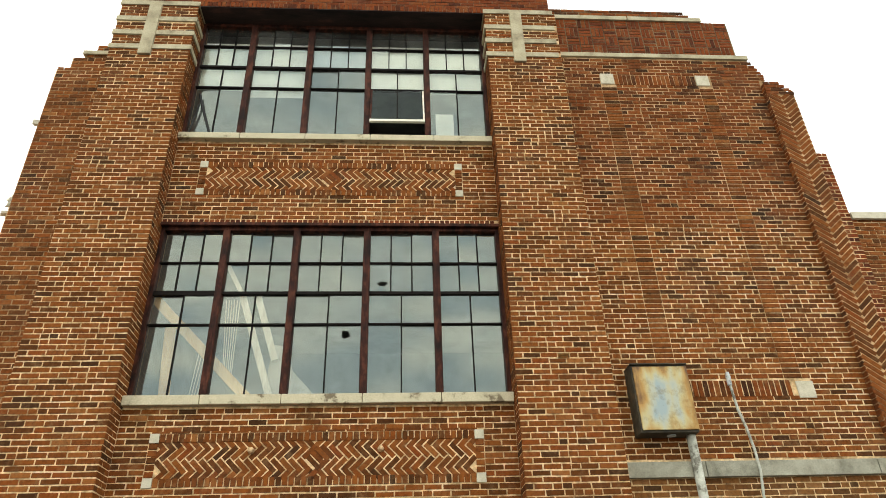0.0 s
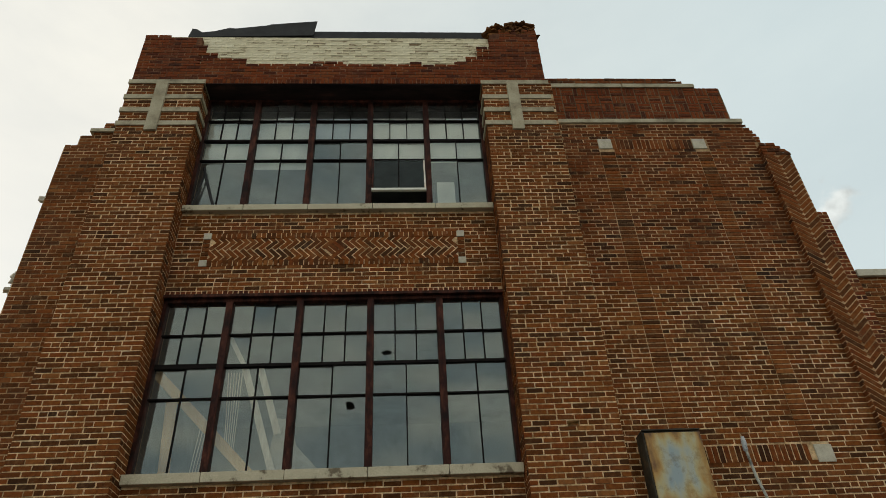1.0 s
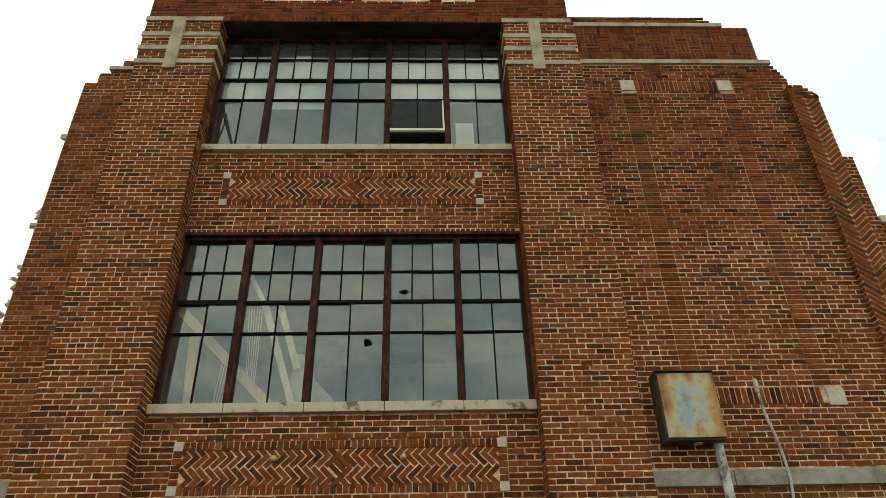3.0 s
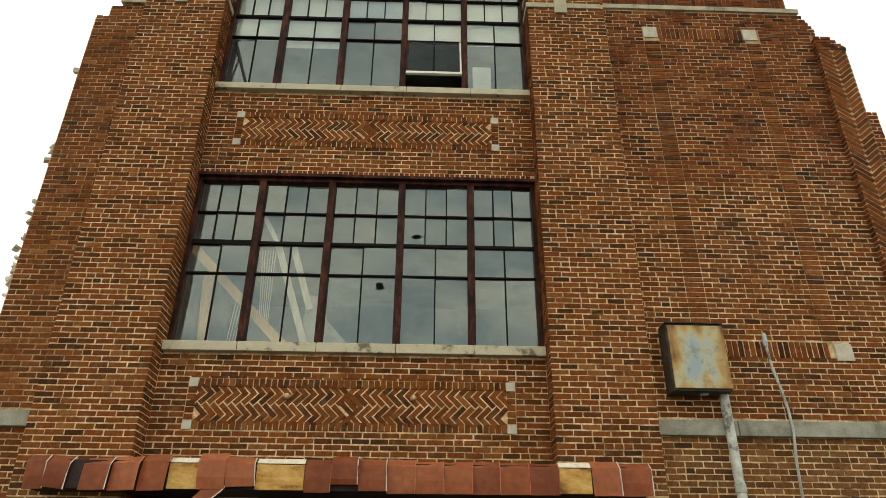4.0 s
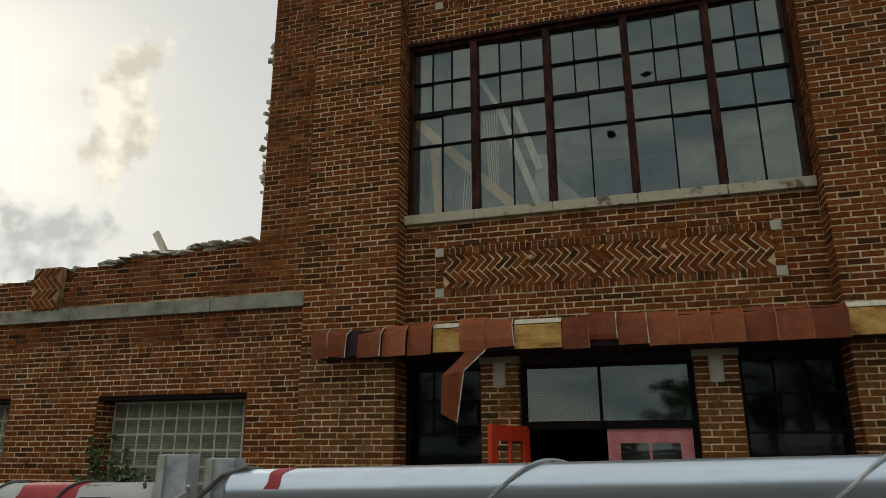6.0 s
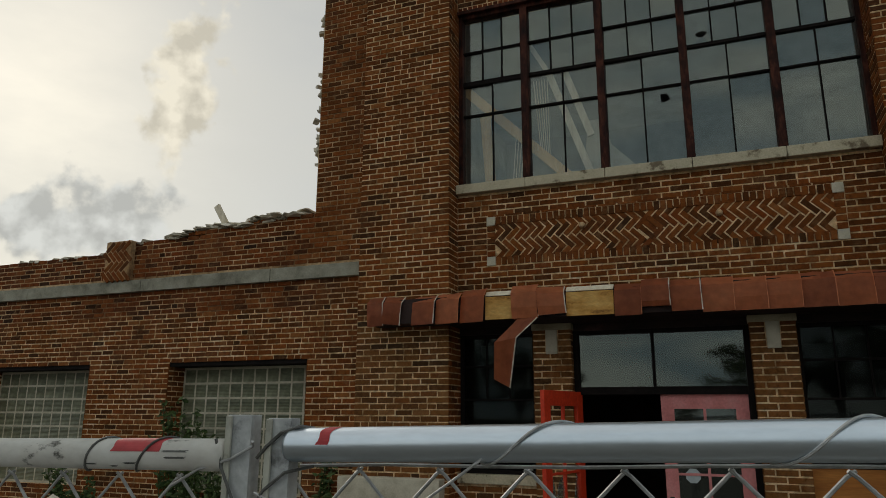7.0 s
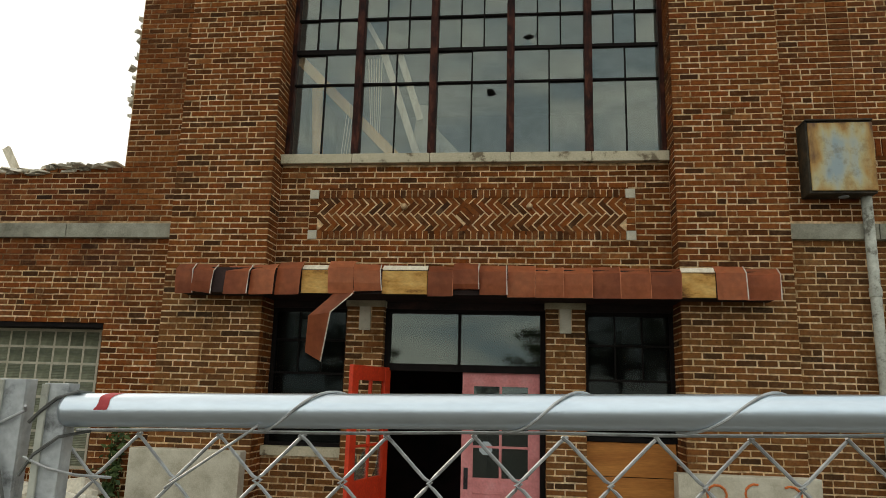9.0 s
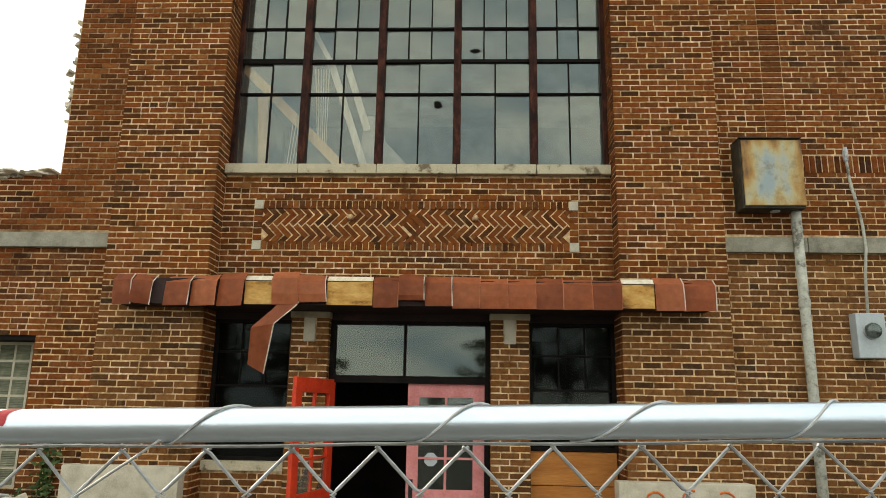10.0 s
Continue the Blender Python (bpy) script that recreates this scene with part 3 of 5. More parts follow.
def bare_low(x):
    """Lower edge of the patch where the face bricks have come off the parapet."""
    steps = [(-2.5, 11.70), (-2.3, 11.50), (-2.1, 11.36), (-1.62, 11.20), (-0.55, 11.28), (-0.05, 11.20), (1.05, 11.28), (1.25, 11.22), (1.8, 11.30), (2.0, 11.44), (2.2, 11.68), (2.42, 11.88)]
    low = 99
    for x0, z in steps:
        if x >= x0:
            low = z
    return low if x < 2.62 else 99


wall("wall_parapet_core", [(PL0 + 0.01, 3.28, 0.105, 0.55, TOP + 0.085, 12.04)], "flaking white painted inner face of the parapet", WHITE_BRICK)
parapet = wall("wall_parapet", [(PL0 + 0.02, -2.42, PROUD, 0.105, TOP + 0.085, 11.90), (2.45, 3.27, PROUD, 0.105, TOP + 0.085, 12.05),
    (-2.42, 2.45, PROUD, 0.105, TOP, 11.18), (-2.3, -1.65, PROUD, 0.105, 11.18, 11.32), (1.85, 2.45, PROUD, 0.105, 11.18, 11.30)],
    "ragged red brick parapet whose top face has fallen away", MORTAR_RED)
right_wall = wall("wall_right", [(PR1, BX0, FL + PROUD, 0.6, 0, 6.9), (7.23, 16, FL + 0.12, 0.7, 0, 7.06), (BX1, 7.23, 0.3 + PROUD, 0.6, 0, 8.21)],
    "broad brown brick wall with a bricked-up panel and broken top")
right_upper = wall("wall_right_upper", [(PR1, BX0, FL + PROUD, 0.6, 6.9, 9.6), (PR1, 6.44, FL + PROUD, 0.6, 9.6, 10.03), (6.44, 6.55, FL + PROUD, 0.6, 9.6, 9.86), (BX0, 6.62, FL + PROUD, 0.59, 9.3, 9.70)],
    "sooty upper stretch of the broad brick wall with a broken top", MORTAR_DARK)
frieze = wall("wall_right_frieze", [(PR1 - 0.08, 6.30, FL + PROUD, 0.6, 10.03, 10.885), (3.33, 5.52, FL + 0.036, 0.5, 10.971, 11.168)], "sooty basket-weave brick frieze under a stone coping", MORTAR_SOOT)
left_wall = wall("wall_left", [(-4.15, PL0, FL + PROUD, 0.6, 0, 3.2), (-16, -4.15, FL + PROUD, 0.6, 2.56, 3.2),
    (-4.17 + PROUD, -4.15, FL + PROUD, 0.6, 0, 2.56), (-7.73 + PROUD, -6.31 - PROUD, FL + PROUD, 0.6, 0, 2.56), (-16, -9.87, FL + PROUD, 0.6, 0, 2.56), (-6.31, -4.17, FL + PROUD, 0.6, 0, 0.9), (-9.87, -7.73, FL + PROUD, 0.6, 0, 0.9)],
    "low brown brick wall with glass block windows")
left_upper = wall("wall_left_upper", [(-4.15, PL0, FL + PROUD, 0.6, 3.2, 9.56), (-3.97, PL0, FL + PROUD, 0.6, 9.56, 9.79), (-3.77, PL0, FL + PROUD, 0.6, 9.79, 9.92), (-3.64, PL0, FL + PROUD, 0.6, 9.92, 10.04), (-16, -4.15, FL + PROUD, 0.6, 3.2, 4.13), (-7.0, -4.15, FL + PROUD, 0.6, 4.13, 4.26), (-5.9, -4.15, FL + PROUD, 0.6, 4.26, 4.37)],
    "sooty upper stretch of the low wall with a jagged half-demolished top", MORTAR_DARK)

def butt_top(x):
    return 9.48 if x < 6.74 else 9.48 - (x - 6.74) * 1.0


butt_right = wall("wall_buttress_right", [(BX0 + PROUD, BX1, 0.13 + PROUD, 0.6, 0, 9.24), (BX0 + PROUD, 6.85, 0.13 + PROUD, 0.6, 9.24, 9.36), (BX0 + PROUD, 6.75, 0.13 + PROUD, 0.6, 9.36, 9.46)], "narrow herringbone brick buttress with a broken top", MORTAR_DARK)
butt_left = wall("wall_buttress_left", [(-7.58, -7.12, 0.13 + PROUD, 0.6, 3.73, 4.3)], "stub of a dark herringbone brick buttress", MORTAR_DARK)


# ---- stone dressings ----
def stone(name, b, material, parent, bevel=0.006):
    return part(name, block(*b, bevel=bevel), material, parent)


for side, wall_ob, x0, x1, tx, inner in ((-1, pier_left, PL0, PL1, -2.85, PL1), (1, pier_right, PR0, PR1 - 0.06, 2.715, PR0)):
    for z in BANDS:
        stone("stone_band", (x0 - 0.02, x1 + 0.02, -0.018, 0.36, z - 0.092, z), STONE, wall_ob)
    stone("stone_key", (tx - 0.092, tx + 0.092, -0.035, 0.05, 9.665, 10.725), STONE, wall_ob)
for a, b in ((3.34, 4.62), (4.64, 5.88)):
    stone("coping_stone", (a, b, FL - 0.03, 0.55, 10.885, 10.97), STONE, right_wall)
for a, b in ((PR1, 5.15), (5.155, 6.46)):
    stone("stone_band", (a, b, FL - 0.03, 0.5, 10.03, 10.115), STONE, right_wall)
for x, z in ((4.094, 9.57), (5.61, 9.567), (5.755, 4.56)):
    stone("stone_block", (x - 0.105, x + 0.105, FL - 0.012, 0.4, z - 0.105, z + 0.105), STONE_PALE, right_wall)
xs = [PR1, 4.3, 6.3, 8.4, 10.5, 13]
for a, b in zip(xs, xs[1:]):
    stone("concrete_band", (a + 0.004, b - 0.004, FL - 0.06, 0.5, 3.555, 3.725), CONCRETE, right_wall)
xs = [PL0, -4.75, -6.9, -9.1, -11.4, -14]
for a, b in zip(xs, xs[1:]):
    stone("concrete_band", (b + 0.004, a - 0.004, FL - 0.06, 0.5, 3.55, 3.72), CONCRETE, left_wall)
stone("stone_band", (-3.84, PL0, FL - 0.025, 0.5, 9.86, 9.93), STONE, left_wall)

# ---- brick faces ----
full = lambda a, b: (lambda z: [(a, b)])
cap_holes = [(-9, 9, z - 0.095, z + 0.002) for z in BANDS]
pl = lay(cut(full(PL0, PL1), *cap_holes, (-2.945, -2.755, 9.66, 10.73)), 0.06, TOP)
pr = lay(cut(full(PR0, PR1), *cap_holes, (2.62, 2.81, 9.66, 10.73), (2.735, 2.885, 4.89, 4.95)), 0.06, TOP, 1)
FRONT = pose(0, 0, 0)
bricks(pier_left, FRONT, [p for p in pl if p[1] > 3.0], BRICK, (-2.8, 4.0))
bricks(pier_left, FRONT, [p for p in pl if p[1] <= 3.0], BRICK_TAN, (-2.8, 2.3))
bricks(pier_right, FRONT, [p for p in pr if p[1] > 3.0], BRICK, (2.8, 4.0))
bricks(pier_right, FRONT, [p for p in pr if p[1] <= 3.0], BRICK_TAN, (2.8, 2.3))
rev = lambda z: [(0.0, 0.30 if z > 2.9 else 0.45)] if not (4.45 < z < 6.93 or z > 8.3) else [(0.0, 0.36)]
bricks(pier_left, face_pose(PL1, 0, "right"), lay(cut(rev, *cap_holes), 0.06, TOP), BRICK)
rev2 = lambda z: [(-b, -a) for a, b in rev(z)]
bricks(pier_right, face_pose(PR0, 0, "left"), lay(cut(rev2, *cap_holes), 0.06, TOP), BRICK)


def panel(parent, x0, x1, zt, zb):
    """Herringbone panel framed by small headers, with four pale corner blocks whose middles lie at the given places."""
    q = pose(0, P, 0)
    h = 0.052
    frame_bricks = []
    n = int((x1 - x0 - 2 * h) / 0.068)
    st = (x1 - x0 - 2 * h) / n
    for i in range(n):
        for z in (zt, zb):
            frame_bricks.append((x0 + h + (i + 0.5) * st, z, 0.094, st - 0.012, 90))
    m = int((zt - zb - 2 * h) / 0.068)
    sv = (zt - zb - 2 * h) / m
    for i in range(m):
        for x in (x0, x1):
            frame_bricks.append((x, zb + h + (i + 0.5) * sv, 0.094, sv - 0.012, 0))
    bricks(parent, pose(0, P - 0.006, 0), frame_bricks, BRICK, ((x0 + x1) / 2, zb), 120)
    bricks(parent, pose(0, P + 0.0005, 0), herringbone(x0 + h, x1 - h, zb + h, zt - h, True), BRICK, ((x0 + x1) / 2, zb), 150)
    mx, mz = (x0 + x1) / 2, (zt + zb) / 2
    bricks(parent, pose(0, P - 0.001, 0), [(mx + k * 0.047, mz + k * 0.047, 0.19, 0.056, 45) for k in (-1, 0, 1)], BRICK)
    for x in (x0, x1):
        for z in (zt, zb):
            stone("corner_block", (x - 0.052, x + 0.052, P - 0.012, P + 0.08, z - 0.052, z + 0.052), STONE_PALE, parent, 0.004)


H = 0.055
s_low = lay(cut(full(PL1, PR0), (-1.8 - H, 1.8 + H, 3.62 - H, 4.10 + H)), 2.89, 4.455)
bricks(span_low, pose(0, P, 0), s_low, BRICK, (0, 3.8), 220)
panel(span_low, -1.80, 1.80, 4.10, 3.62)
bricks(span_low, pose(0, P, 0), [(-1.74 + i * 0.214, 4.165, 0.2, 0.024, 0) for i in range(17)], BRICK)
s_high = lay(cut(full(PL1, PR0), (-1.80 - H, 1.715 + H, 7.435 - H, 7.893 + H)), 6.995, 8.30)
bricks(span_high, pose(0, P, 0), s_high, BRICK, (0, 7.4), 220)
panel(span_high, -1.80, 1.715, 7.893, 7.435)
bricks(span_high, pose(0, P - 0.004, 0), [(PL1 + 0.034 + i * 0.0675, 6.96, 0.055, 0.058, 0) for i in range(65)], BRICK_RED)

# parapet: face bricks below the bare patch, flaking white bricks inside it
def parapet_span(z):
    out, a = [], None
    x = PL0 + 0.01
    while x < 3.28:
        ok = z < min(parapet_top(x), bare_low(x))
        if ok and a is None:
            a = x
        if not ok and a is not None:
            out.append((a, x)); a = None
        x += 0.02
    if a is not None:
        out.append((a, 3.28))
    return out


bricks(parapet, FRONT, lay(cut(parapet_span, (PL1, PR0, TOP - 0.1, TOP + 0.055)), TOP + 0.085, 12.2), BRICK_RED, (0, 11.0))
bricks(parapet, pose(0, -0.004, 0), [(PL1 + 0.034 + i * 0.0675, TOP + 0.05, 0.1, 0.056, 90) for i in range(66)], BRICK_RED)
flaky = []
for u, z, w, h, lean in lay(full(-2.62, 2.7), 11.16, 12.03):
    if z > bare_low(u) - 0.12 and RNG.random() < 0.9:
        flaky.append((u, z, w + RNG.uniform(0.006, 0.016), h + RNG.uniform(0.004, 0.016), lean * 2))
bricks(parapet, pose(0, 0.099, 0), flaky, WHITE_BRICK, (0, 11.5), 250)

# right wall
S1, S2 = (3.985, 4.225), (5.525, 5.755)


def right_span(z):
    end = BX0 + 0.01
    for zz, xx in ((10.01, 6.45), (9.94, 6.50), (9.88, 6.54), (9.81, 6.57), (9.74, 6.61), (9.66, 6.64)):
        if z > zz - 0.03:
            end = xx
            break
    return [(PR1, end)]


holes = [(S1[0], S1[1], 4.4, 9.455), (S2[0], S2[1], 4.69, 9.455), (S1[0], S2[1], 9.452, 9.668), (4.22, 5.85, 4.47, 4.69), (-9, 20, 3.55, 3.73)]
right_pieces = lay(cut(right_span, *holes), 0.06, 10.02)
bricks(right_wall, pose(0, FL, 0), [p for p in right_pieces if p[1] < 3.6], BRICK_TAN)
bricks(right_wall, pose(0, FL, 0), [p for p in right_pieces if 3.6 < p[1] < 6.9], BRICK, (4.6, 4.4))
bricks(right_upper, pose(0, FL, 0), [p for p in right_pieces if p[1] >= 6.9], BRICK_DEEP)
for a, b in (S1, S2):
    col = [((a + b) / 2, 4.43 + (i + 0.5) * COURSE, b - a - 0.012, 0.054, 0) for i in range(74) if 4.43 + (i + 0.5) * COURSE > (4.70 if a > 5 else 4.4) and 4.43 + i * COURSE < 9.40]
    bricks(right_wall, pose(0, FL - 0.004, 0), col, BRICK)
bricks(right_wall, pose(0, FL - 0.003, 0), [(4.24 + i * 0.068, 9.56, 0.2, 0.058, 90) for i in range(19)], BRICK_DEEP)
bricks(right_wall, pose(0, FL - 0.003, 0), [(4.26 + i * 0.068, 4.58, 0.2, 0.055, 90) for i in range(20)], BRICK_DEEP)
weave = []
for i in range(14):
    for j in range(4):
        x, z = 3.36 + (i + 0.5) * 0.209, 10.12 + (j + 0.5) * 0.193
        for k in (-1, 0, 1):
            if (i + j) % 2:
                weave.append((x + k * 0.068, z, 0.182, 0.057, 90))
            else:
                weave.append((x, z + k * 0.064, 0.195, 0.053, 0))
bricks(frieze, pose(0, FL, 0), weave, BRICK_RED, (4.6, 10.2), 160)
bricks(frieze, pose(0, FL + 0.03, 0), lay(lambda z: [(3.36, 5.80 - (z - 10.975) * 1.1 - 0.05 * math.sin(z * 90))], 10.972, 11.175), BRICK_DEEP, None)
bricks(right_wall, pose(0, FL + 0.11, 0), lay(full(7.23, 15.5), 3.73, 7.08), BRICK)
bricks(right_wall, pose(0, 0.3, 0), lay(full(BX1, 7.23), 3.73, 8.21), BRICK_RED)
stone("coping_stone", (7.24, 15.5, FL + 0.06, 0.75, 7.06, 7.17), STONE_PALE, right_wall)
BXM = (BX0 + BX1) / 2
bricks(butt_right, pose(0, 0.13, 0), [(BXM + s * 0.104, z, 0.262, 0.058, -s * 40) for z in (3.80 + k * 0.089 for k in range(62)) for s in (-1, 1) if z < butt_top(BXM + s * 0.1) - 0.12], BRICK, (6.8, 6.5), 250)
bricks(butt_right, face_pose(BX0, 0, "left"), lay(full(-0.222, -0.13), 3.75, 9.46), BRICK_DEEP)
bricks(butt_right, pose(0, 0.126, 0), [p for p in lay(lambda z: [(BX0, min(BX1 + 0.02, 6.74 + (9.50 - z) / 1.0))], 9.23, 9.50)], BRICK_DEEP)
bricks(butt_left, pose(0, 0.13, 0), herringbone(-7.55, -7.15, 3.75, 4.25, False), BRICK)

# left wall: ragged heights, bonded to broken brick ends
def left_top(x):
    base = 4.14
    for xx, z in ((-7.65, 4.30), (-7.05, 4.28), (-6.2, 4.36), (-5.2, 4.40), (-4.4, 4.43)):
        if x > xx:
            base = z
    for xx, z in ((-4.16, 9.60), (-3.99, 9.82), (-3.79, 9.93), (-3.67, 10.09)):
        if x > xx:
            base = z
    return base


def left_span(z):
    out, a, x = [], None, -15.0
    while x < PL0:
        ok = z < left_top(x)
        if ok and a is None:
            a = x
        if not ok and a is not None:
            out.append((a, x)); a = None
        x += 0.03
    if a is not None:
        out.append((a, PL0))
    return out


left_pieces = lay(cut(left_span, (-20, PL0, 3.54, 3.725), (-6.31, -4.17, 0.9, 2.56), (-9.87, -7.73, 0.9, 2.56)), 0.06, 10.12)
bricks(left_wall, pose(0, FL, 0), [p for p in left_pieces if p[1] < 3.2], BRICK, (-4.6, 3.0))
bricks(left_upper, pose(0, FL, 0), [p for p in left_pieces if p[1] >= 3.2 and p[0] > -4.15], BRICK, (-4.0, 4.2))
bricks(left_upper, pose(0, FL, 0), [p for p in left_pieces if p[1] >= 3.2 and p[0] <= -4.15], BRICK_DEEP, (-5.0, 3.8))
for x, hand in ((-4.17, "left"), (-6.31, "right"), (-7.73, "left"), (-9.87, "right")):
    bricks(left_wall, face_pose(x, 0, hand), lay(full(FL, 0.54) if hand == "right" else full(-0.54, -FL), 0.9, 2.53), BRICK)


# ---- windows ----
def steel_window(name, y, z0, bars, z1, mullions, x0, x1, label, holes=(), skip=()):
    """Steel sash window: mullions, bays with two wide panes below and three above, each pane a part."""
    win = thing(name, (0, 0, 0), label, "window", kind="structure")
    bm = bmesh.new()
    block(x0, x0 + 0.05, y - 0.06, y + 0.06, z0, z1, 0.004, bm)
    block(x1 - 0.05, x1, y - 0.06, y + 0.06, z0, z1, 0.004, bm)
    block(x0 + 0.05, x1 - 0.05, y - 0.07, y + 0.06, z1 - 0.06, z1, 0.004, bm)
    block(x0 + 0.05, x1 - 0.05, y - 0.05, y + 0.06, z0, z0 + 0.03, 0.004, bm)
    part("window_frame", bm, STEEL, win)
    for x in mullions:
        part("mullion", block(x - 0.045, x + 0.045, y - 0.075, y + 0.06, z0 + 0.03, z1 - 0.06, 0.008), STEEL, win)
    edges = [x0 + 0.05] + [v for x in mullions for v in (x - 0.045, x + 0.045)] + [x1 - 0.05]
    rows = [z0 + 0.03, *bars, z1 - 0.06]
    for b in range(len(mullions) + 1):
        a, c = edges[2 * b], edges[2 * b + 1]
        for r in range(len(rows) - 1):
            za, zb = rows[r], rows[r + 1]
            if r:
                t = (0.017, 0.010, 0.017, 0.010)[min(r, 3)] if r != 2 else 0.02
                if name == "window_1" and b == 0 and r == 2:
                    t = 0.032
                part("transom_bar", block(a, c, y - 0.03, y + 0.03, za - t, za + t, 0.003), STEEL_DARK, win)
            n = 2 if r < 2 else 3
            for k in range(n):
                pa, pb = a + (c - a) * k / n, a + (c - a) * (k + 1) / n
                if (b, r) in skip:
                    continue
                if k:
                    part("glazing_bar", block(pa - 0.008, pa + 0.008, y - 0.02, y + 0.02, za + 0.01, zb - 0.01, 0.002), STEEL_DARK, win)
                bm = bmesh.new()
                tilt = RNG.uniform(-0.011, 0.011)
                ring = [(pa, za), (pb, za), (pb, zb), (pa, zb)]
                inner = [h for h in holes if pa < h[0] < pb and za < h[1] < zb]
                vs = [bm.verts.new((u, y + tilt * (1 if i > 1 else -1), w)) for i, (u, w) in enumerate(ring)]
                es = [bm.edges.new((vs[i], vs[(i + 1) % 4])) for i in range(4)]
                if inner:
                    hx, hz, rad = inner[0]
                    hv = [bm.verts.new((hx + rad * RNG.uniform(0.55, 1.25) * math.cos(q * math.pi / 4.5) * 1.25, y, hz + rad * RNG.uniform(0.5, 1.1) * math.sin(q * math.pi / 4.5))) for q in range(9)]
                    es += [bm.edges.new((hv[i], hv[(i + 1) % 9])) for i in range(9)]
                    bmesh.ops.triangle_fill(bm, edges=es, use_beauty=True)
                else:
                    bm.faces.new(vs)
                pane = part("pane", bm, GLASS, win, outward=True)
                pane.visible_shadow = False
    return win


M_LOW, M_HIGH = (-1.365, -0.455, 0.465, 1.37), (-1.405, -0.505, 0.405, 1.305)
window_1 = steel_window("window_1", GL, 4.57, (5.51, 5.94, 6.376), 6.90, M_LOW, PL1, PR0, "large red-brown steel window with dusty grey panes and two broken holes", ((0.672, 6.077, 0.055), (0.238, 5.375, 0.06)))
window_2 = steel_window("window_2", GL, 8.40, (9.41, 9.83, 10.27), 10.72, M_HIGH, PL1, PR0, "upper red-brown steel window with white film and an open vent", skip=((3, 0),))
xs = [PL1, -1.36, -0.45, 0.47, 1.38, PR0]
for a, b in zip(xs, xs[1:]):
    part("sill", block(a + 0.003, b - 0.003, P - 0.085, GL + 0.06, 4.455, 4.57, 0.008), SILL, window_1, "pale painted stone sill")
    part("sill", block(a + 0.003, b - 0.003, P - 0.085, GL + 0.06, 8.30, 8.40, 0.008), SILL, window_2, "pale painted stone sill")
part("lintel", block(PL1, PR0, P - 0.03, GL + 0.08, 6.885, 6.93, 0.005), STEEL, window_1)
# the soffit's shade is in its near-black colour
part("soffit", block(PL1, PR0, 0.004, 0.6, TOP - 0.012, TOP + 0.0, 0), SHADE_DARK, window_2)

# the open vent of the upper window, hung at its head and pushed out below
vent = thing("vent_sash", (0, 0, 0), "steel vent sash pushed open with a white lower rail", "window sash")
va, vb, vz0, vz1 = M_HIGH[2] + 0.05, M_HIGH[3] - 0.05, 8.53, 9.385
tip = Matrix.Translation((0, GL - 0.03, vz1)) @ Matrix.Rotation(radians(-13), 4, "X") @ Matrix.Translation((0, 0, -vz1))
for b, mt, nm in (((va, va + 0.025, -0.015, 0.015, vz0 + 0.1, vz1), STEEL, "stile"), ((vb - 0.025, vb, -0.015, 0.015, vz0 + 0.1, vz1), SEAM, "stile"),
                  ((va, vb, -0.02, 0.02, vz0 + 0.06, vz0 + 0.11), BLIND, "rail"), (((va + vb) / 2 - 0.009, (va + vb) / 2 + 0.009, -0.012, 0.012, vz0 + 0.1, vz1), STEEL_DARK, "glazing_bar")):
    part(nm, block(*b, 0.003, turn=tip), mt, vent)
bm = bmesh.new()
bm.faces.new([bm.verts.new(tip @ Vector(c)) for c in ((va + 0.02, 0, vz0 + 0.11), (vb - 0.02, 0, vz0 + 0.11), (vb - 0.02, 0, vz1), (va + 0.02, 0, vz1))])
vp = part("pane", bm, GLASS_VENT, vent, outward=True)
vp.visible_shadow = False

# white film behind the upper panes
for b, lows in enumerate(((9.415,), (9.28,), (), (9.50,), (9.415,))):
    e = [PL1 + 0.06, *[v for x in M_HIGH for v in (x - 0.03, x + 0.03)], PR0 - 0.06]
    for low in lows:
        tagged(part("window_film", block(e[2 * b] + 0.01, e[2 * b + 1] - 0.01, GL + 0.05, GL + 0.056, low, 10.40), BLIND), "white paper film behind the upper window panes", "window film", "window films")
# added grey-blue sheet: its colour imitates sky reflected in the middle bay
tagged(part("window_film", block(-0.46, 0.36, GL + 0.05, GL + 0.056, 9.85, 10.40), METER_GREY), "grey-blue sheet standing in for sky reflected in the middle upper bay", "window film", "window films")
tagged(part("paper_sheet", block(1.43, 1.70, GL + 0.05, GL + 0.056, 8.45, 9.0), BLIND), "white paper sheet behind an upper window pane", "paper sheet")
bm = tube([(-2.06, 0.335, 9.22), (-2.0, 0.33, 9.0), (-1.80, 0.32, 8.40)], 0.02, 8)
tube([(-2.03, 0.335, 9.1), (-2.12, 0.32, 8.40)], 0.014, 8, bm)
tagged(part("folding_stand", bm, BLACK), "black metal stand leaning on the sill against the upper window", "stand")

# ---- rooms behind the windows, closed by added walls and ceiling to keep sky light out ----
wall("wall_inside_back", [(-3.3, 3.3, 6.0, 6.2, 0, 10.9)], "grey plaster back wall inside the building", PLASTER)
wall("wall_inside_right", [(3.2, 3.3, 0.62, 6.0, 0, 10.9)], "grey plaster side wall inside the building", PLASTER)
wall("wall_inside_left", [(-3.3, -3.2, 0.62, 6.0, 0, 10.9)], "grey plaster side wall inside the building", PLASTER)
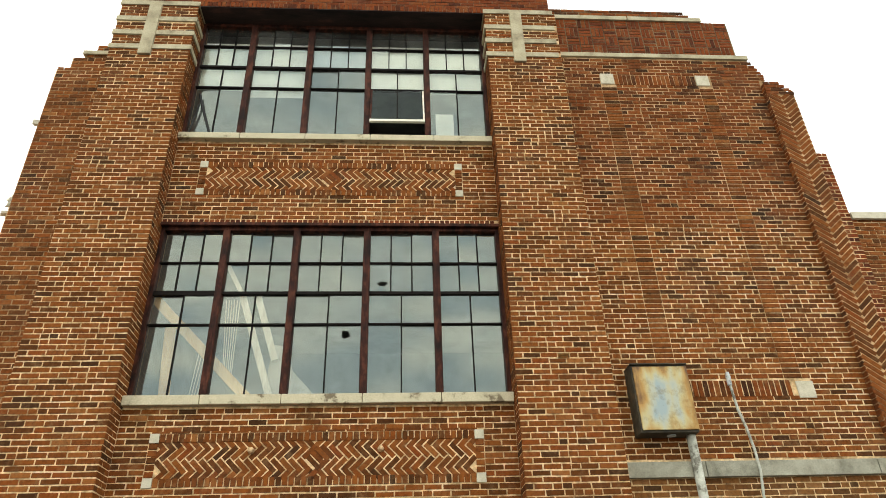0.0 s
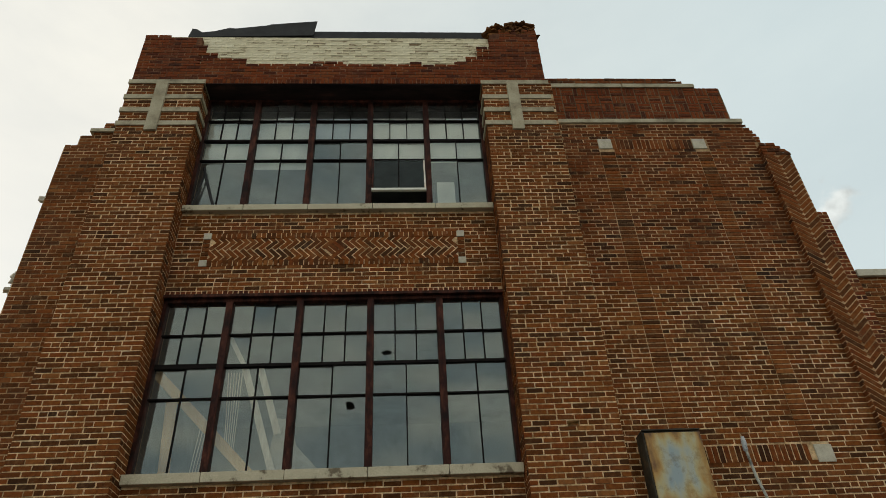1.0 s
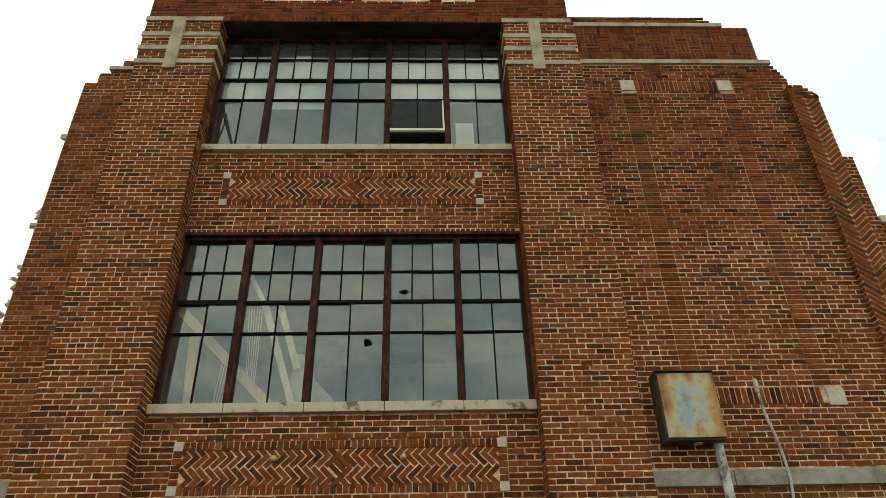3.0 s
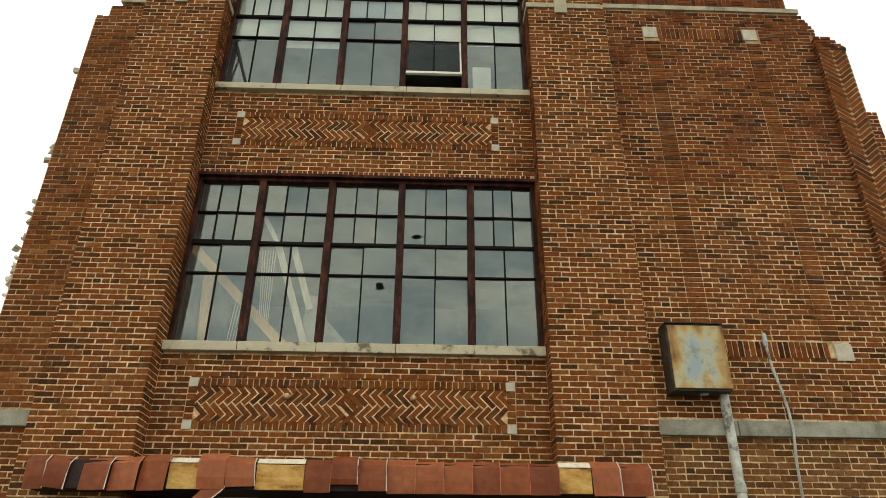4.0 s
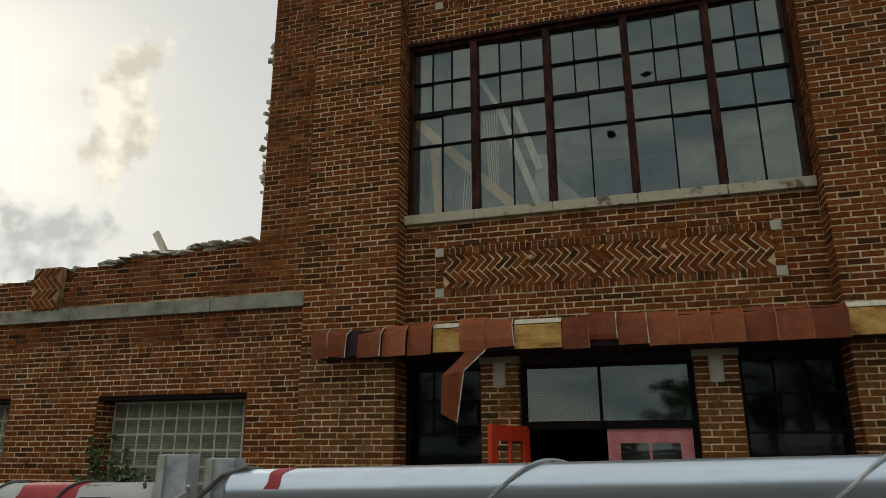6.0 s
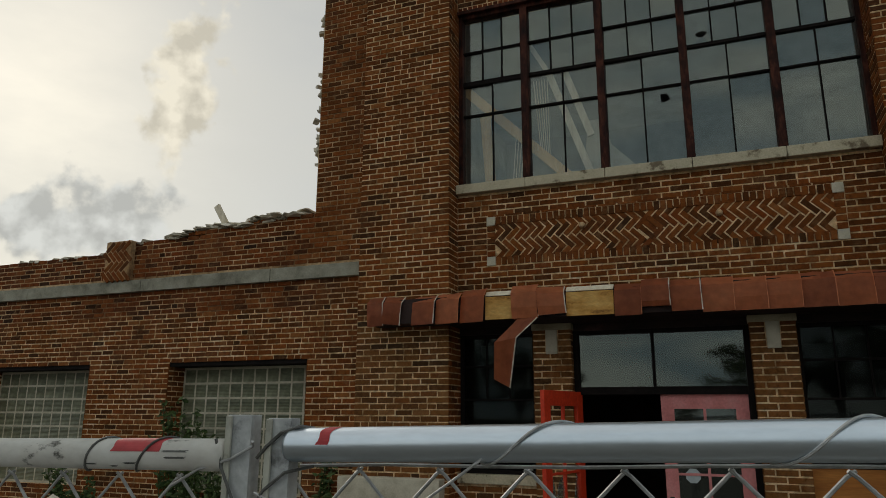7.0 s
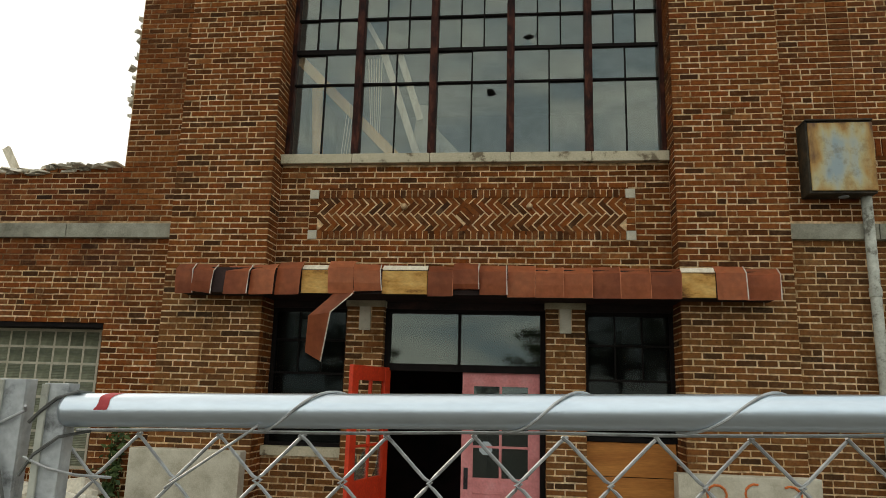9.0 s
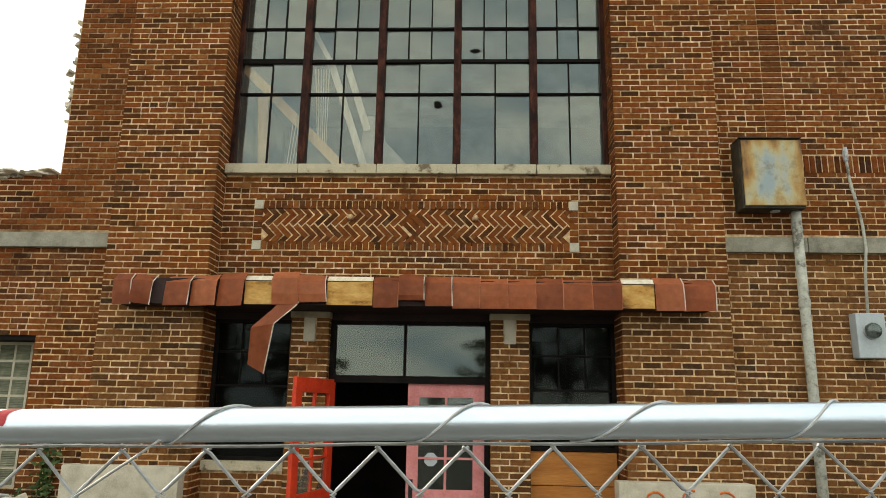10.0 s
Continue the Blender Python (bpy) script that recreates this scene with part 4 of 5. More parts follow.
for nm, z in (("floor", 4.2), ("floor_upper", 7.6)):
    bm = block(-3.2, 3.2, 0.62, 6.0, z - 0.2, z)
    tagged(part(nm, bm, PLASTER), "bare concrete floor inside the building", "floor", kind="structure")
tagged(part("ceiling", block(-3.3, 3.2, 0.56, 6.2, 10.9, 11.1), PLASTER), "grey plaster ceiling inside the building", "ceiling", kind="structure")


def beam(a, b, w, t, label, material=PALE_WOOD):
    a, b = Vector(a), Vector(b)
    mid, d = (a + b) / 2, (b - a)
    along = d.normalized()
    across = along.cross(Vector((0, 1, 0))).normalized()
    m = Matrix.Translation(mid) @ Matrix((across, along.cross(across), along)).transposed().to_4x4()
    bm = block(-w / 2, w / 2, -t / 2, t / 2, -d.length / 2, d.length / 2, 0.006)
    bm.transform(m)
    tagged(part("broken_board", bm, material), label, "board", "fallen boards")


beam((-2.20, 0.50, 5.95), (-0.80, 0.52, 4.52), 0.12, 0.03, "raw pine board leaning behind the window", PINE)
beam((-1.93, 0.53, 5.54), (-1.86, 0.62, 4.20), 0.13, 0.03, "raw pine board standing upright behind the window", PINE)
beam((-1.10, 0.49, 5.98), (-0.58, 0.55, 4.45), 0.085, 0.03, "pale broken board hanging behind the window")
beam((-0.91, 0.49, 5.98), (-0.62, 0.53, 5.10), 0.085, 0.03, "pale broken board hanging behind the window")
beam((-1.33, 0.50, 6.40), (-1.09, 0.50, 5.96), 0.06, 0.02, "pale splintered board hanging behind the window")
for q in range(6):
    beam((-1.29 + q * 0.034, 0.50, 5.90), (-1.23 + q * 0.021, 0.56, 4.95 - 0.05 * (q % 2)), 0.011, 0.01, "thin pale lath strip hanging behind the window")
for q in range(4):
    beam((-1.52 + q * 0.03, 0.52, 5.35 - 0.08 * q), (-1.60 + q * 0.03, 0.56, 4.5), 0.009, 0.01, "thin pale lath strip hanging behind the window")
bm = prism([(-0.76, 4.2), (-0.08, 4.2), (-0.12, 4.68), (-0.40, 4.98), (-0.50, 5.31), (-0.66, 5.33), (-0.70, 5.0)], 0.60, 0.62)
tagged(part("torn_sheet", bm, STONE_PALE), "pale torn sheet sagging behind the window", "sheet")

# ---- canopy ----
canopy = thing("canopy", (0, 0, 2.84), "entrance canopy faced with battered red-brown sheet metal", "canopy")
# core coloured near black for the shadow below the fascia
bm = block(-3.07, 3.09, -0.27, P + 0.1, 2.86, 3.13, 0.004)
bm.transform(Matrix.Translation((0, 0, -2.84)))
part("canopy_core", bm, SHADE_DARK, canopy, "rotten canopy underside coloured near black for its shadow")
CX0, CX1 = -3.085, 3.105
widths = []
x = CX0
for i, w in enumerate([0.21, 0.20, 0.12, 0.28, 0.28, 0.28, 0.295, 0.275, 0.28, 0.475, 0.26, 0.265, 0.28, 0.28, 0.28, 0.28, 0.275, 0.29, 0.29, 0.33, 0.28, 0.31]):
    widths.append((x, x + w)); x += w
scale = (CX1 - CX0) / (x - CX0)
KIND = ["tin", "tin", "dark", "tin", "tin", "tin", "wood", "tin", "tin", "wood", "tin", "tin", "tin", "tin", "tin", "tin", "tin", "tin", "tin", "wood", "tin", "tin"]
for i, ((a, b), k) in enumerate(zip(widths, KIND)):
    a, b = CX0 + (a - CX0) * scale, CX0 + (b - CX0) * scale
    if k == "dark":
        continue
    if k == "wood":
        bm = block(a + 0.004, b - 0.004, -0.295, -0.272, 0.02, 0.262, 0.003)
        part("fascia_board", bm, PLY, canopy, "bare weathered plywood fascia")
        bm = block(a + 0.004, b - 0.004, -0.004, 0.004, -0.04, 0.04, 0.002, turn=pose(0, -0.262, 0.298, -48))
        part("drip_edge", bm, PALE_WOOD, canopy)
        continue
    lift = {1: 0.0, 4: 0.006, 5: 0.035, 7: 0.045, 8: 0.01, 11: 0.03, 20: 0.02}.get(i, RNG.uniform(-0.012, 0.012))
    low = {11: 0.075, 8: 0.045, 7: 0.015, 12: 0.02, 1: 0.012}.get(i, 0.0)
    low_left = {8: 0.015, 1: -0.02}.get(i, RNG.uniform(-0.004, 0.004))         # the bottom edge slants
    lean = {0: -2, 1: 6, 8: -5, 7: -1.5, 3: 4, 4: 3, 5: 4, 11: -1, 12: -1.5, 20: -2}.get(i, RNG.uniform(-1.2, 1.2))
    out = {7: 0.05, 8: 0.035, 11: 0.045, 1: 0.03, 0: 0.02, 12: 0.02}.get(i, RNG.uniform(0, 0.02))
    swing = {0: 0.03, 1: -0.05, 3: 0.045, 4: 0.05, 5: 0.055, 8: -0.04, 11: 0.02, 20: 0.025, 21: 0.03}.get(i, RNG.uniform(0.0, 0.03))
    # folded tray: flat front with a crisp crease, steep upper slope, edges turned back at top and bottom
    prof = [(-0.12, 0.338 + lift), (-0.222 - out * 0.6, 0.325 + lift), (-0.300 - out, 0.252 + lift * 0.7), (-0.303 - out, 0.125), (-0.300 - out * 0.7, 0.0 + low), (-0.262, 0.004 + low)]
    bm = bmesh.new()
    cols, grid = 5, []
    for c in range(cols + 1):
        q = c / cols
        u = a + 0.003 + (b - a - 0.006) * q
        row = []
        for j, (yy, zz) in enumerate(prof):
            z = zz + (low_left * (q - 0.5) if j > 3 else 0.0) + (RNG.uniform(-0.005, 0.005) if j in (1, 2) else RNG.uniform(-0.002, 0.002))
            row.append(bm.verts.new((u + (zz - 0.13) * math.tan(radians(lean)) * (1.0 if j < 5 else 0.6), yy - swing * (q - 0.5) - (0.004 * math.sin(math.pi * q) if 1 < j < 4 else 0.0) + RNG.uniform(-0.002, 0.002), z)))
        grid.append(row)
    for c in range(cols):
        for q in range(len(prof) - 1):
            bm.faces.new((grid[c][q], grid[c + 1][q], grid[c + 1][q + 1], grid[c][q + 1]))
    edge_pts = [v.co.copy() for v in grid[-1][1:5]]
    bmesh.ops.solidify(bm, geom=bm.faces[:], thickness=0.003)
    sheet = part("fascia_sheet", bm, COPPER, canopy)
    shiny = i in (0, 1, 3, 8, 11, 12, 20, 21)
    pts = [(p.x + 0.001, p.y - 0.006, p.z) for p in edge_pts]
    part("standing_seam", tube(pts, 0.006 if shiny else 0.0045, 5), SEAM if shiny else COPPER, sheet, "bare bright metal edge" if shiny else "")
# torn strip hanging from the fascia
bm = bmesh.new()
strip = [(-1.22, -0.315, 2.88), (-1.26, -0.34, 2.82), (-1.45, -0.40, 2.63), (-1.52, -0.30, 2.20)]
offs = [0.115, 0.12, 0.115, 0.085]
slant = [0.02, 0.02, 0.02, -0.045]
rows = []
for (sx, sy, sz), o, sl in zip(strip, offs, slant):
    rows.append([bm.verts.new((sx - o, sy, sz - sl)), bm.verts.new((sx, sy - 0.006, sz)), bm.verts.new((sx + o, sy, sz + sl))])
for a, b in zip(rows, rows[1:]):
    for k in (0, 1):
        bm.faces.new((a[k], a[k + 1], b[k + 1], b[k]))
bmesh.ops.solidify(bm, geom=bm.faces[:], thickness=0.004)
bm.transform(Matrix.Translation((0, 0, -2.84)))
hang = part("torn_strip", bm, COPPER, canopy, "bent red-brown metal strip hanging from the fascia")
part("bright_edge", tube([(r[0] + o, r[1] - 0.004, r[2] + sl - 2.84) for r, o, sl in zip(strip, offs, slant)], 0.007, 6), SEAM, hang)

# ---- entrance ----
for x0, x1 in ((-1.325, -0.905), (0.865, 1.285)):
    nm = wall("wall_door_pier", [(x0 + PROUD, x1 - PROUD, 0.25 + PROUD, 0.6, 0, 2.80)], "slim tan brick pier between the entrance bays")
    cx = (x0 + x1) / 2
    bricks(nm, pose(0, 0.25, 0), lay(cut(full(x0, x1), (cx - 0.07, cx + 0.07, 2.52, 2.8)), 0.06, 2.79), BRICK_TAN, (cx, 2.4), 160)
    bricks(nm, face_pose(x1, 0, "right"), lay(full(0.25, 0.45), 0.06, 2.79), BRICK_TAN)
    bricks(nm, face_pose(x0, 0, "left"), lay(full(-0.45, -0.25), 0.06, 2.79), BRICK_TAN)
    stone("stone_cap", (x0 - 0.01, x1 + 0.01, 0.235, 0.6, 2.79, 2.86), STONE, nm)
    stone("stone_plaque", (cx - 0.062, cx + 0.062, 0.225, 0.3, 2.53, 2.79), STONE_PALE, nm)
# lintel darkened in its colour for the canopy's shade
wall("wall_over_entrance", [(PL1, PR0, 0.36, 0.62, 2.78, 2.87)], "lintel over the entrance coloured near black for canopy shade", SHADE_DARK)

transom = thing("window_3", (0, 0, 0), "two-pane transom window over the entrance doors reflecting sky and trees", "window", kind="structure")
bm = bmesh.new()
block(-0.905, -0.85, 0.36, 0.48, 0.0, 2.78, 0.004, bm); block(0.81, 0.865, 0.36, 0.48, 0.0, 2.78, 0.004, bm)
block(-0.85, 0.81, 0.36, 0.48, 2.74, 2.78, 0.004, bm); block(-0.85, 0.81, 0.36, 0.48, 2.10, 2.18, 0.004, bm)
part("window_frame", bm, STEEL_DARK, transom)
part("mullion", block(-0.09, -0.06, 0.38, 0.45, 2.18, 2.74, 0.003), STEEL_DARK, transom)
for a, b in ((-0.85, -0.09), (-0.06, 0.81)):
    g = part("pane", block(a, b, 0.415, 0.419, 2.18, 2.74), GLASS_DARK, transom)
    g.visible_shadow = False

for nm, x0, x1, z0, lab in (("window_4", PL1, -1.325, 1.26, "dark side window beside the entrance with slim bars"), ("window_5", 1.285, PR0, 1.42, "dark side window above orange plywood boarding")):
    w = thing(nm, (0, 0, 0), lab, "window", kind="structure")
    bm = bmesh.new()
    block(x0, x0 + 0.04, 0.38, 0.48, z0, 2.78, 0.003, bm); block(x1 - 0.04, x1, 0.38, 0.48, z0, 2.78, 0.003, bm)
    block(x0 + 0.04, x1 - 0.04, 0.38, 0.48, 2.74, 2.78, 0.003, bm); block(x0 + 0.04, x1 - 0.04, 0.38, 0.48, z0, z0 + 0.04, 0.003, bm)
    part("window_frame", bm, STEEL_DARK, w)
    for z in (2.05, 2.42):
        part("transom_bar", block(x0 + 0.04, x1 - 0.04, 0.40, 0.45, z - 0.012, z + 0.012, 0.002), STEEL_DARK, w)
    cols = [x0 + 0.04 + (x1 - x0 - 0.08) * k / 3 for k in range(4)]
    zz = [z0 + 0.04, 2.05, 2.42, 2.74]
    for k in range(3):
        if k:
            part("glazing_bar", block(cols[k] - 0.008, cols[k] + 0.008, 0.405, 0.445, 2.05, 2.74, 0.002), STEEL_DARK, w)
        for za, zb in zip(zz, zz[1:]):
            if zb <= 2.05 and k:
                continue
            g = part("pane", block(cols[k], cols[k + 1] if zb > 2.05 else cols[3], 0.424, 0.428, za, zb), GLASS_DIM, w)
            g.visible_shadow = False
stone_sill = part("sill", block(PL1, -1.325, 0.27, 0.5, 1.16, 1.26, 0.006), SILL, bpy.data.objects["window_4"], "pale stone sill")
apron = wall("wall_under_window", [(PL1, -1.325, 0.32 + PROUD, 0.6, 0, 1.16)], "brick apron under the side window")
bricks(apron, pose(0, 0.32, 0), lay(full(PL1, -1.325), 0.06, 1.15), BRICK_TAN)
ply = thing("plywood_boarding", (0, 0, 0), "orange plywood boards closing the lower side window", "boarding")
for z in (0.02, 0.37, 0.72, 1.07):
    part("board", block(1.29, 2.21, 0.40, 0.42, z, z + 0.343, 0.003), PLY_ORANGE, ply)
tagged(part("paper_notice", block(-1.98, -1.80, 0.44, 0.443, 2.45, 2.66), BLIND), "pale paper sheet behind the dark side window", "paper sheet")


def door(name, width, height, material, label, glazed=True):
    """A panelled leaf with six lights in its upper half, hinged at x = 0."""
    d = thing(name, (0, 0, 0), label, "door", kind="")
    s = 0.125
    for a, b in ((0, s), (width - s, width)):
        part("stile", block(a, b, -0.022, 0.022, 0.01, height, 0.003), material, d)
    for za, zb, nm in ((0.01, 0.26, "rail"), (0.84, 1.0, "rail"), (height - 0.15, height, "rail")):
        part(nm, block(s, width - s, -0.02, 0.02, za, zb, 0.002), material, d)
    part("panel", block(s, width - s, -0.010, 0.010, 0.26, 0.84, 0.0), material, d)
    zs = [1.0 + (height - 0.15 - 1.0) * k / 3 for k in range(4)]
    mid = width / 2
    part("glazing_bar", block(mid - 0.014, mid + 0.014, -0.016, 0.016, 1.0, height - 0.15, 0.002), material, d)
    for k in (1, 2):
        part("glazing_bar", block(s, width - s, -0.015, 0.015, zs[k] - 0.012, zs[k] + 0.012, 0.002), material, d)
    for za, zb in zip(zs, zs[1:]):
        for a, b in ((s, mid), (mid, width - s)) if glazed else ():
            g = part("pane", block(a, b, -0.002, 0.002, za, zb), GLASS_DARK, d)
            g.visible_shadow = False
    plate = part("lock_plate", block(0.03, 0.075, -0.03, -0.022, 0.88, 1.10, 0.003), BLACK, d)
    part("handle", tube([(0.052, -0.03, 1.0), (0.052, -0.075, 1.0), (0.052, -0.075, 0.93)], 0.009, 8), BLACK, plate)
    return d


pink = door("entrance_door", 0.835, 2.105, DOOR_PINK, "faded pink closed door with six small panes")
pink.matrix_basis = pose(-0.03, 0.43, 0.0)
bm = bmesh.new()
bmesh.ops.create_circle(bm, cap_ends=True, segments=8, radius=0.075, matrix=pose(0.262, -0.006, 1.305, 90, 22.5, 0))
part("round_sticker", bm, METER_GREY, pink, "pale octagonal sticker on the glass")
red = door("entrance_door", 0.84, 2.13, DOOR_RED, "bright red door standing open outwards with broken panes", False)
red.matrix_basis = pose(-0.85, 0.40, 0.0, 0, 0, -106)
for outline in ([(0.43, 1.005), (0.70, 1.005), (0.71, 1.12), (0.66, 1.27), (0.60, 1.10), (0.55, 1.24), (0.47, 1.30), (0.44, 1.18)], [(0.14, 1.005), (0.30, 1.005), (0.22, 1.09), (0.17, 1.30), (0.14, 1.26)], [(0.44, 1.63), (0.60, 1.64), (0.52, 1.55), (0.45, 1.40)]):
    shard = part("glass_shard", prism(outline, -0.002, 0.002), GLASS, red, "jagged remains of a broken pane")
    shard.visible_shadow = False
# assumed hall box, painted near black so the open doorway reads as deep shade
wall("wall_hall_back", [(-2.2, 2.2, 4.0, 4.1, 0, 3.9)], "assumed hall wall inside the entrance, coloured near black for shade", SHADE_DARK)
tagged(part("hall_ceiling", block(-2.2, 2.2, 0.62, 4.0, 2.9, 3.0), SHADE_DARK), "assumed ceiling of the entrance hall, coloured near black for shade", "ceiling", kind="structure")
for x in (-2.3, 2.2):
    wall("wall_hall_side", [(x, x + 0.1, 0.62, 4.0, 0, 2.9)], "assumed side wall of the entrance hall, coloured near black for shade", SHADE_DARK)
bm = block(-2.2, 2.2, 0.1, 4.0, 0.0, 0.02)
tagged(part("hall_floor", bm, SHADE_DARK), "assumed floor of the entrance hall, coloured near black for shade", "floor", kind="structure")

# plinth blocks at the feet of the piers
for x0, x1, z, lab in ((-3.47, -2.26, 1.225, "pale concrete plinth block at the foot of the pier"), (2.10, 3.41, 1.175, "pale concrete plinth block with orange spray marks")):
    p = tagged(part("plinth_block", block(x0, x1, -0.16, 0.05, 0, z, 0.012), STONE_PALE), lab, "plinth")
    if x0 > 0:
        for cx, cz, r, a0, a1 in ((2.45, 1.0, 0.09, -60, 200), (2.80, 1.02, 0.09, 70, 290), (3.12, 1.0, 0.10, -90, 120)):
            pts = [(cx + r * math.cos(radians(a0 + (a1 - a0) * k / 8)), -0.161, cz + r * math.sin(radians(a0 + (a1 - a0) * k / 8))) for k in range(9)]
            part("spray_mark", tube(pts, 0.012, 6), PAINT_ORANGE, p, "orange spray paint stroke")

# ---- things on the right wall ----
cab = thing("electrical_cabinet", (3.90, 0.22, 4.0), "rusty pale metal cabinet fixed high on the brick wall", "cabinet")
part("cabinet_body", block(-0.33, 0.33, -0.24, -0.002, 0.0, 0.79, 0.006), BEIGE_DARK, cab, "dark rusty cabinet sides")
part("cabinet_door", block(-0.312, 0.33, -0.262, -0.24, 0.025, 0.765, 0.006), RUST_FRONT, cab, "pale enamel door streaked with rust")
part("cabinet_lid", block(-0.335, 0.335, -0.27, -0.002, 0.788, 0.805, 0.003), BEIGE_DARK, cab)
bm = bmesh.new()
bmesh.ops.create_cone(bm, segments=16, radius1=0.05, radius2=0.05, depth=0.01, cap_ends=True, matrix=pose(0.05, -0.12, -0.006))
part("knockout", bm, METER_GREY, cab)
pipe = thing("conduit_pipe", (4.18, 0.12, 0), "thick cream conduit pipe with peeling paint below the cabinet", "pipe")
part("pipe", tube([(0, 0, 0), (0, 0, 2.0), (0.0, 0, 4.02)], 0.052, 16), PIPE_PAINT, pipe, smooth=True)
for z in (0.9, 2.95):
    part("coupling", tube([(0, 0, z), (0, 0, z + 0.09)], 0.06, 16), PIPE_PAINT, pipe)
cable = thing("service_cable", (0, 0, 0), "grey service cable dropping down the wall to the meter", "cable")
part("cable", tube([(4.81, 0.18, 4.70), (4.815, 0.17, 4.5), (4.83, 0.17, 4.3), (4.875, 0.17, 4.1), (4.905, 0.17, 3.85), (4.895, 0.14, 3.6), (4.865, 0.16, 3.3), (4.85, 0.17, 2.88)], 0.016, 8), PIPE_PAINT, cable, smooth=True)
part("weatherhead", tube([(4.805, 0.17, 4.60), (4.803, 0.16, 4.70), (4.80, 0.15, 4.76)], [0.026, 0.03, 0.018], 10), GALV_DULL, cable)
meter = thing("electric_meter", (4.82, 0.22, 2.425), "light grey electric meter box with a round glass dial", "meter")
part("meter_box", block(-0.15, 0.15, -0.14, -0.002, 0, 0.47, 0.012), METER_GREY, meter)
dial = part("dial", tube([(0, -0.14, 0.28), (0, -0.19, 0.28), (0, -0.215, 0.28)], [0.082, 0.08, 0.06], 20), GLASS_DARK, meter, smooth=True)
part("dial_face", tube([(0, -0.135, 0.28), (0, -0.15, 0.28)], 0.07, 20), BLACK, dial)
part("dial_ring", tube([(0, -0.14, 0.28), (0, -0.155, 0.28)], 0.09, 20), GALV_DULL, dial)
for x in (-0.735, 0.69):
    lamp = thing("wall_bracket", (x, P, 3.95), "small broken round fixture on the herringbone panel", "bracket", "panel fixtures")
    part("cup", tube([(0, 0, 0), (0, -0.05, -0.005), (0, -0.07, -0.03)], [0.04, 0.035, 0.012], 7), MORTAR_DARK, lamp)

# ---- glass block windows ----
for nm, x0, x1 in (("window_6", -6.31, -4.17), ("window_7", -9.87, -7.73)):
    w = thing(nm, (0, 0, 0), "cloudy glass block window in the low brick wall", "window", kind="structure")
    nx, nz = 11, 8
    part("grout", block(x0, x1, 0.525, 0.59, 0.9, 2.53), STONE_PALE, w)
    dx, dz = (x1 - x0 - 0.04) / nx, 1.56 / nz
    shared = None
    for i in range(nx):
        for j in range(nz):
            if shared is None:
                bm = block(-dx / 2 + 0.0125, dx / 2 - 0.0125, 0, 0.06, -dz / 2 + 0.0125, dz / 2 - 0.0125, 0.008)
                first = part("glass_block", bm, BLOCKGLASS, w)
                shared = first.data
                ob = first
            else:
                ob = new("glass_block", shared); ob.parent = w
            ob.matrix_basis = pose(x0 + 0.02 + (i + 0.5) * dx, 0.520, 0.92 + (j + 0.5) * dz)
    part("lintel", block(x0 - 0.05, x1 + 0.05, FL + 0.02, 0.594, 2.50, 2.565, 0.003), STEEL_DARK, w)

# ---- roof edge ----
roof = thing("roof_edge", (0, 0, 12.03), "black torn roofing metal curling up above the parapet", "roof edge")
bm = prism([(-2.72, 0.0), (3.0, 0.0), (3.0, 0.26), (-0.6, 0.26), (-0.62, 0.24), (-2.72, 0.09)], 0.16, 0.5)
part("roof_fascia", bm, BLACK, roof)
bm = prism([(-2.72, 0.04), (-0.60, 0.10), (-0.55, 0.50), (-1.05, 0.44), (-1.35, 0.40), (-1.42, 0.37), (-1.95, 0.28), (-2.05, 0.295), (-2.3, 0.20), (-2.5, 0.17), (-2.6, 0.25), (-2.68, 0.27)], 0.12, 0.135)
part("torn_flap", bm, BLACK, roof)


def chunk(bm, c, size, rng, tilt=0.5):
    own = bmesh.new()
    bmesh.ops.create_cube(own, size=1.0)
    for v in own.verts:
        v.co = Vector((v.co.x * rng.uniform(0.6, 1.3), v.co.y * rng.uniform(0.6, 1.3), v.co.z * rng.uniform(0.5, 1.2)))
    bmesh.ops.bevel(own, geom=own.edges[:], offset=0.08, segments=1, affect="EDGES")
    own.transform(Matrix.Translation(c) @ Euler((rng.uniform(-tilt, tilt), rng.uniform(-tilt, tilt), rng.uniform(0, 6))).to_matrix().to_4x4() @ Matrix.Diagonal((*size, 1)))
    me = bpy.data.meshes.new("tmp"); own.to_mesh(me); own.free(); bm.from_mesh(me); bpy.data.meshes.remove(me)


rng = random.Random(3)
def rubble(name, places, material, label, tilt=0.5):
    bm = bmesh.new()
    for c, s in places:
        chunk(bm, c, s, rng, tilt)
    return tagged(part(name, bm, material), label, "rubble", kind="stuff")


rubble("rubble_heap", [((rng.uniform(-7.6, -3.3), -1.3 + rng.uniform(-0.7, 0.7), rng.uniform(0.0, 0.9) ), (rng.uniform(0.08, 0.3), rng.uniform(0.08, 0.26), rng.uniform(0.06, 0.2))) for _ in range(420)], RUBBLE, "heap of broken pale masonry in front of the low wall")
tops = []
for _ in range(150):
    x = rng.uniform(-6.5, -4.25)
    tops.append(((x, rng.uniform(0.24, 0.55), left_top(x) + rng.uniform(-0.02, 0.055)), (rng.uniform(0.10, 0.36), 0.16, rng.uniform(0.02, 0.05))))
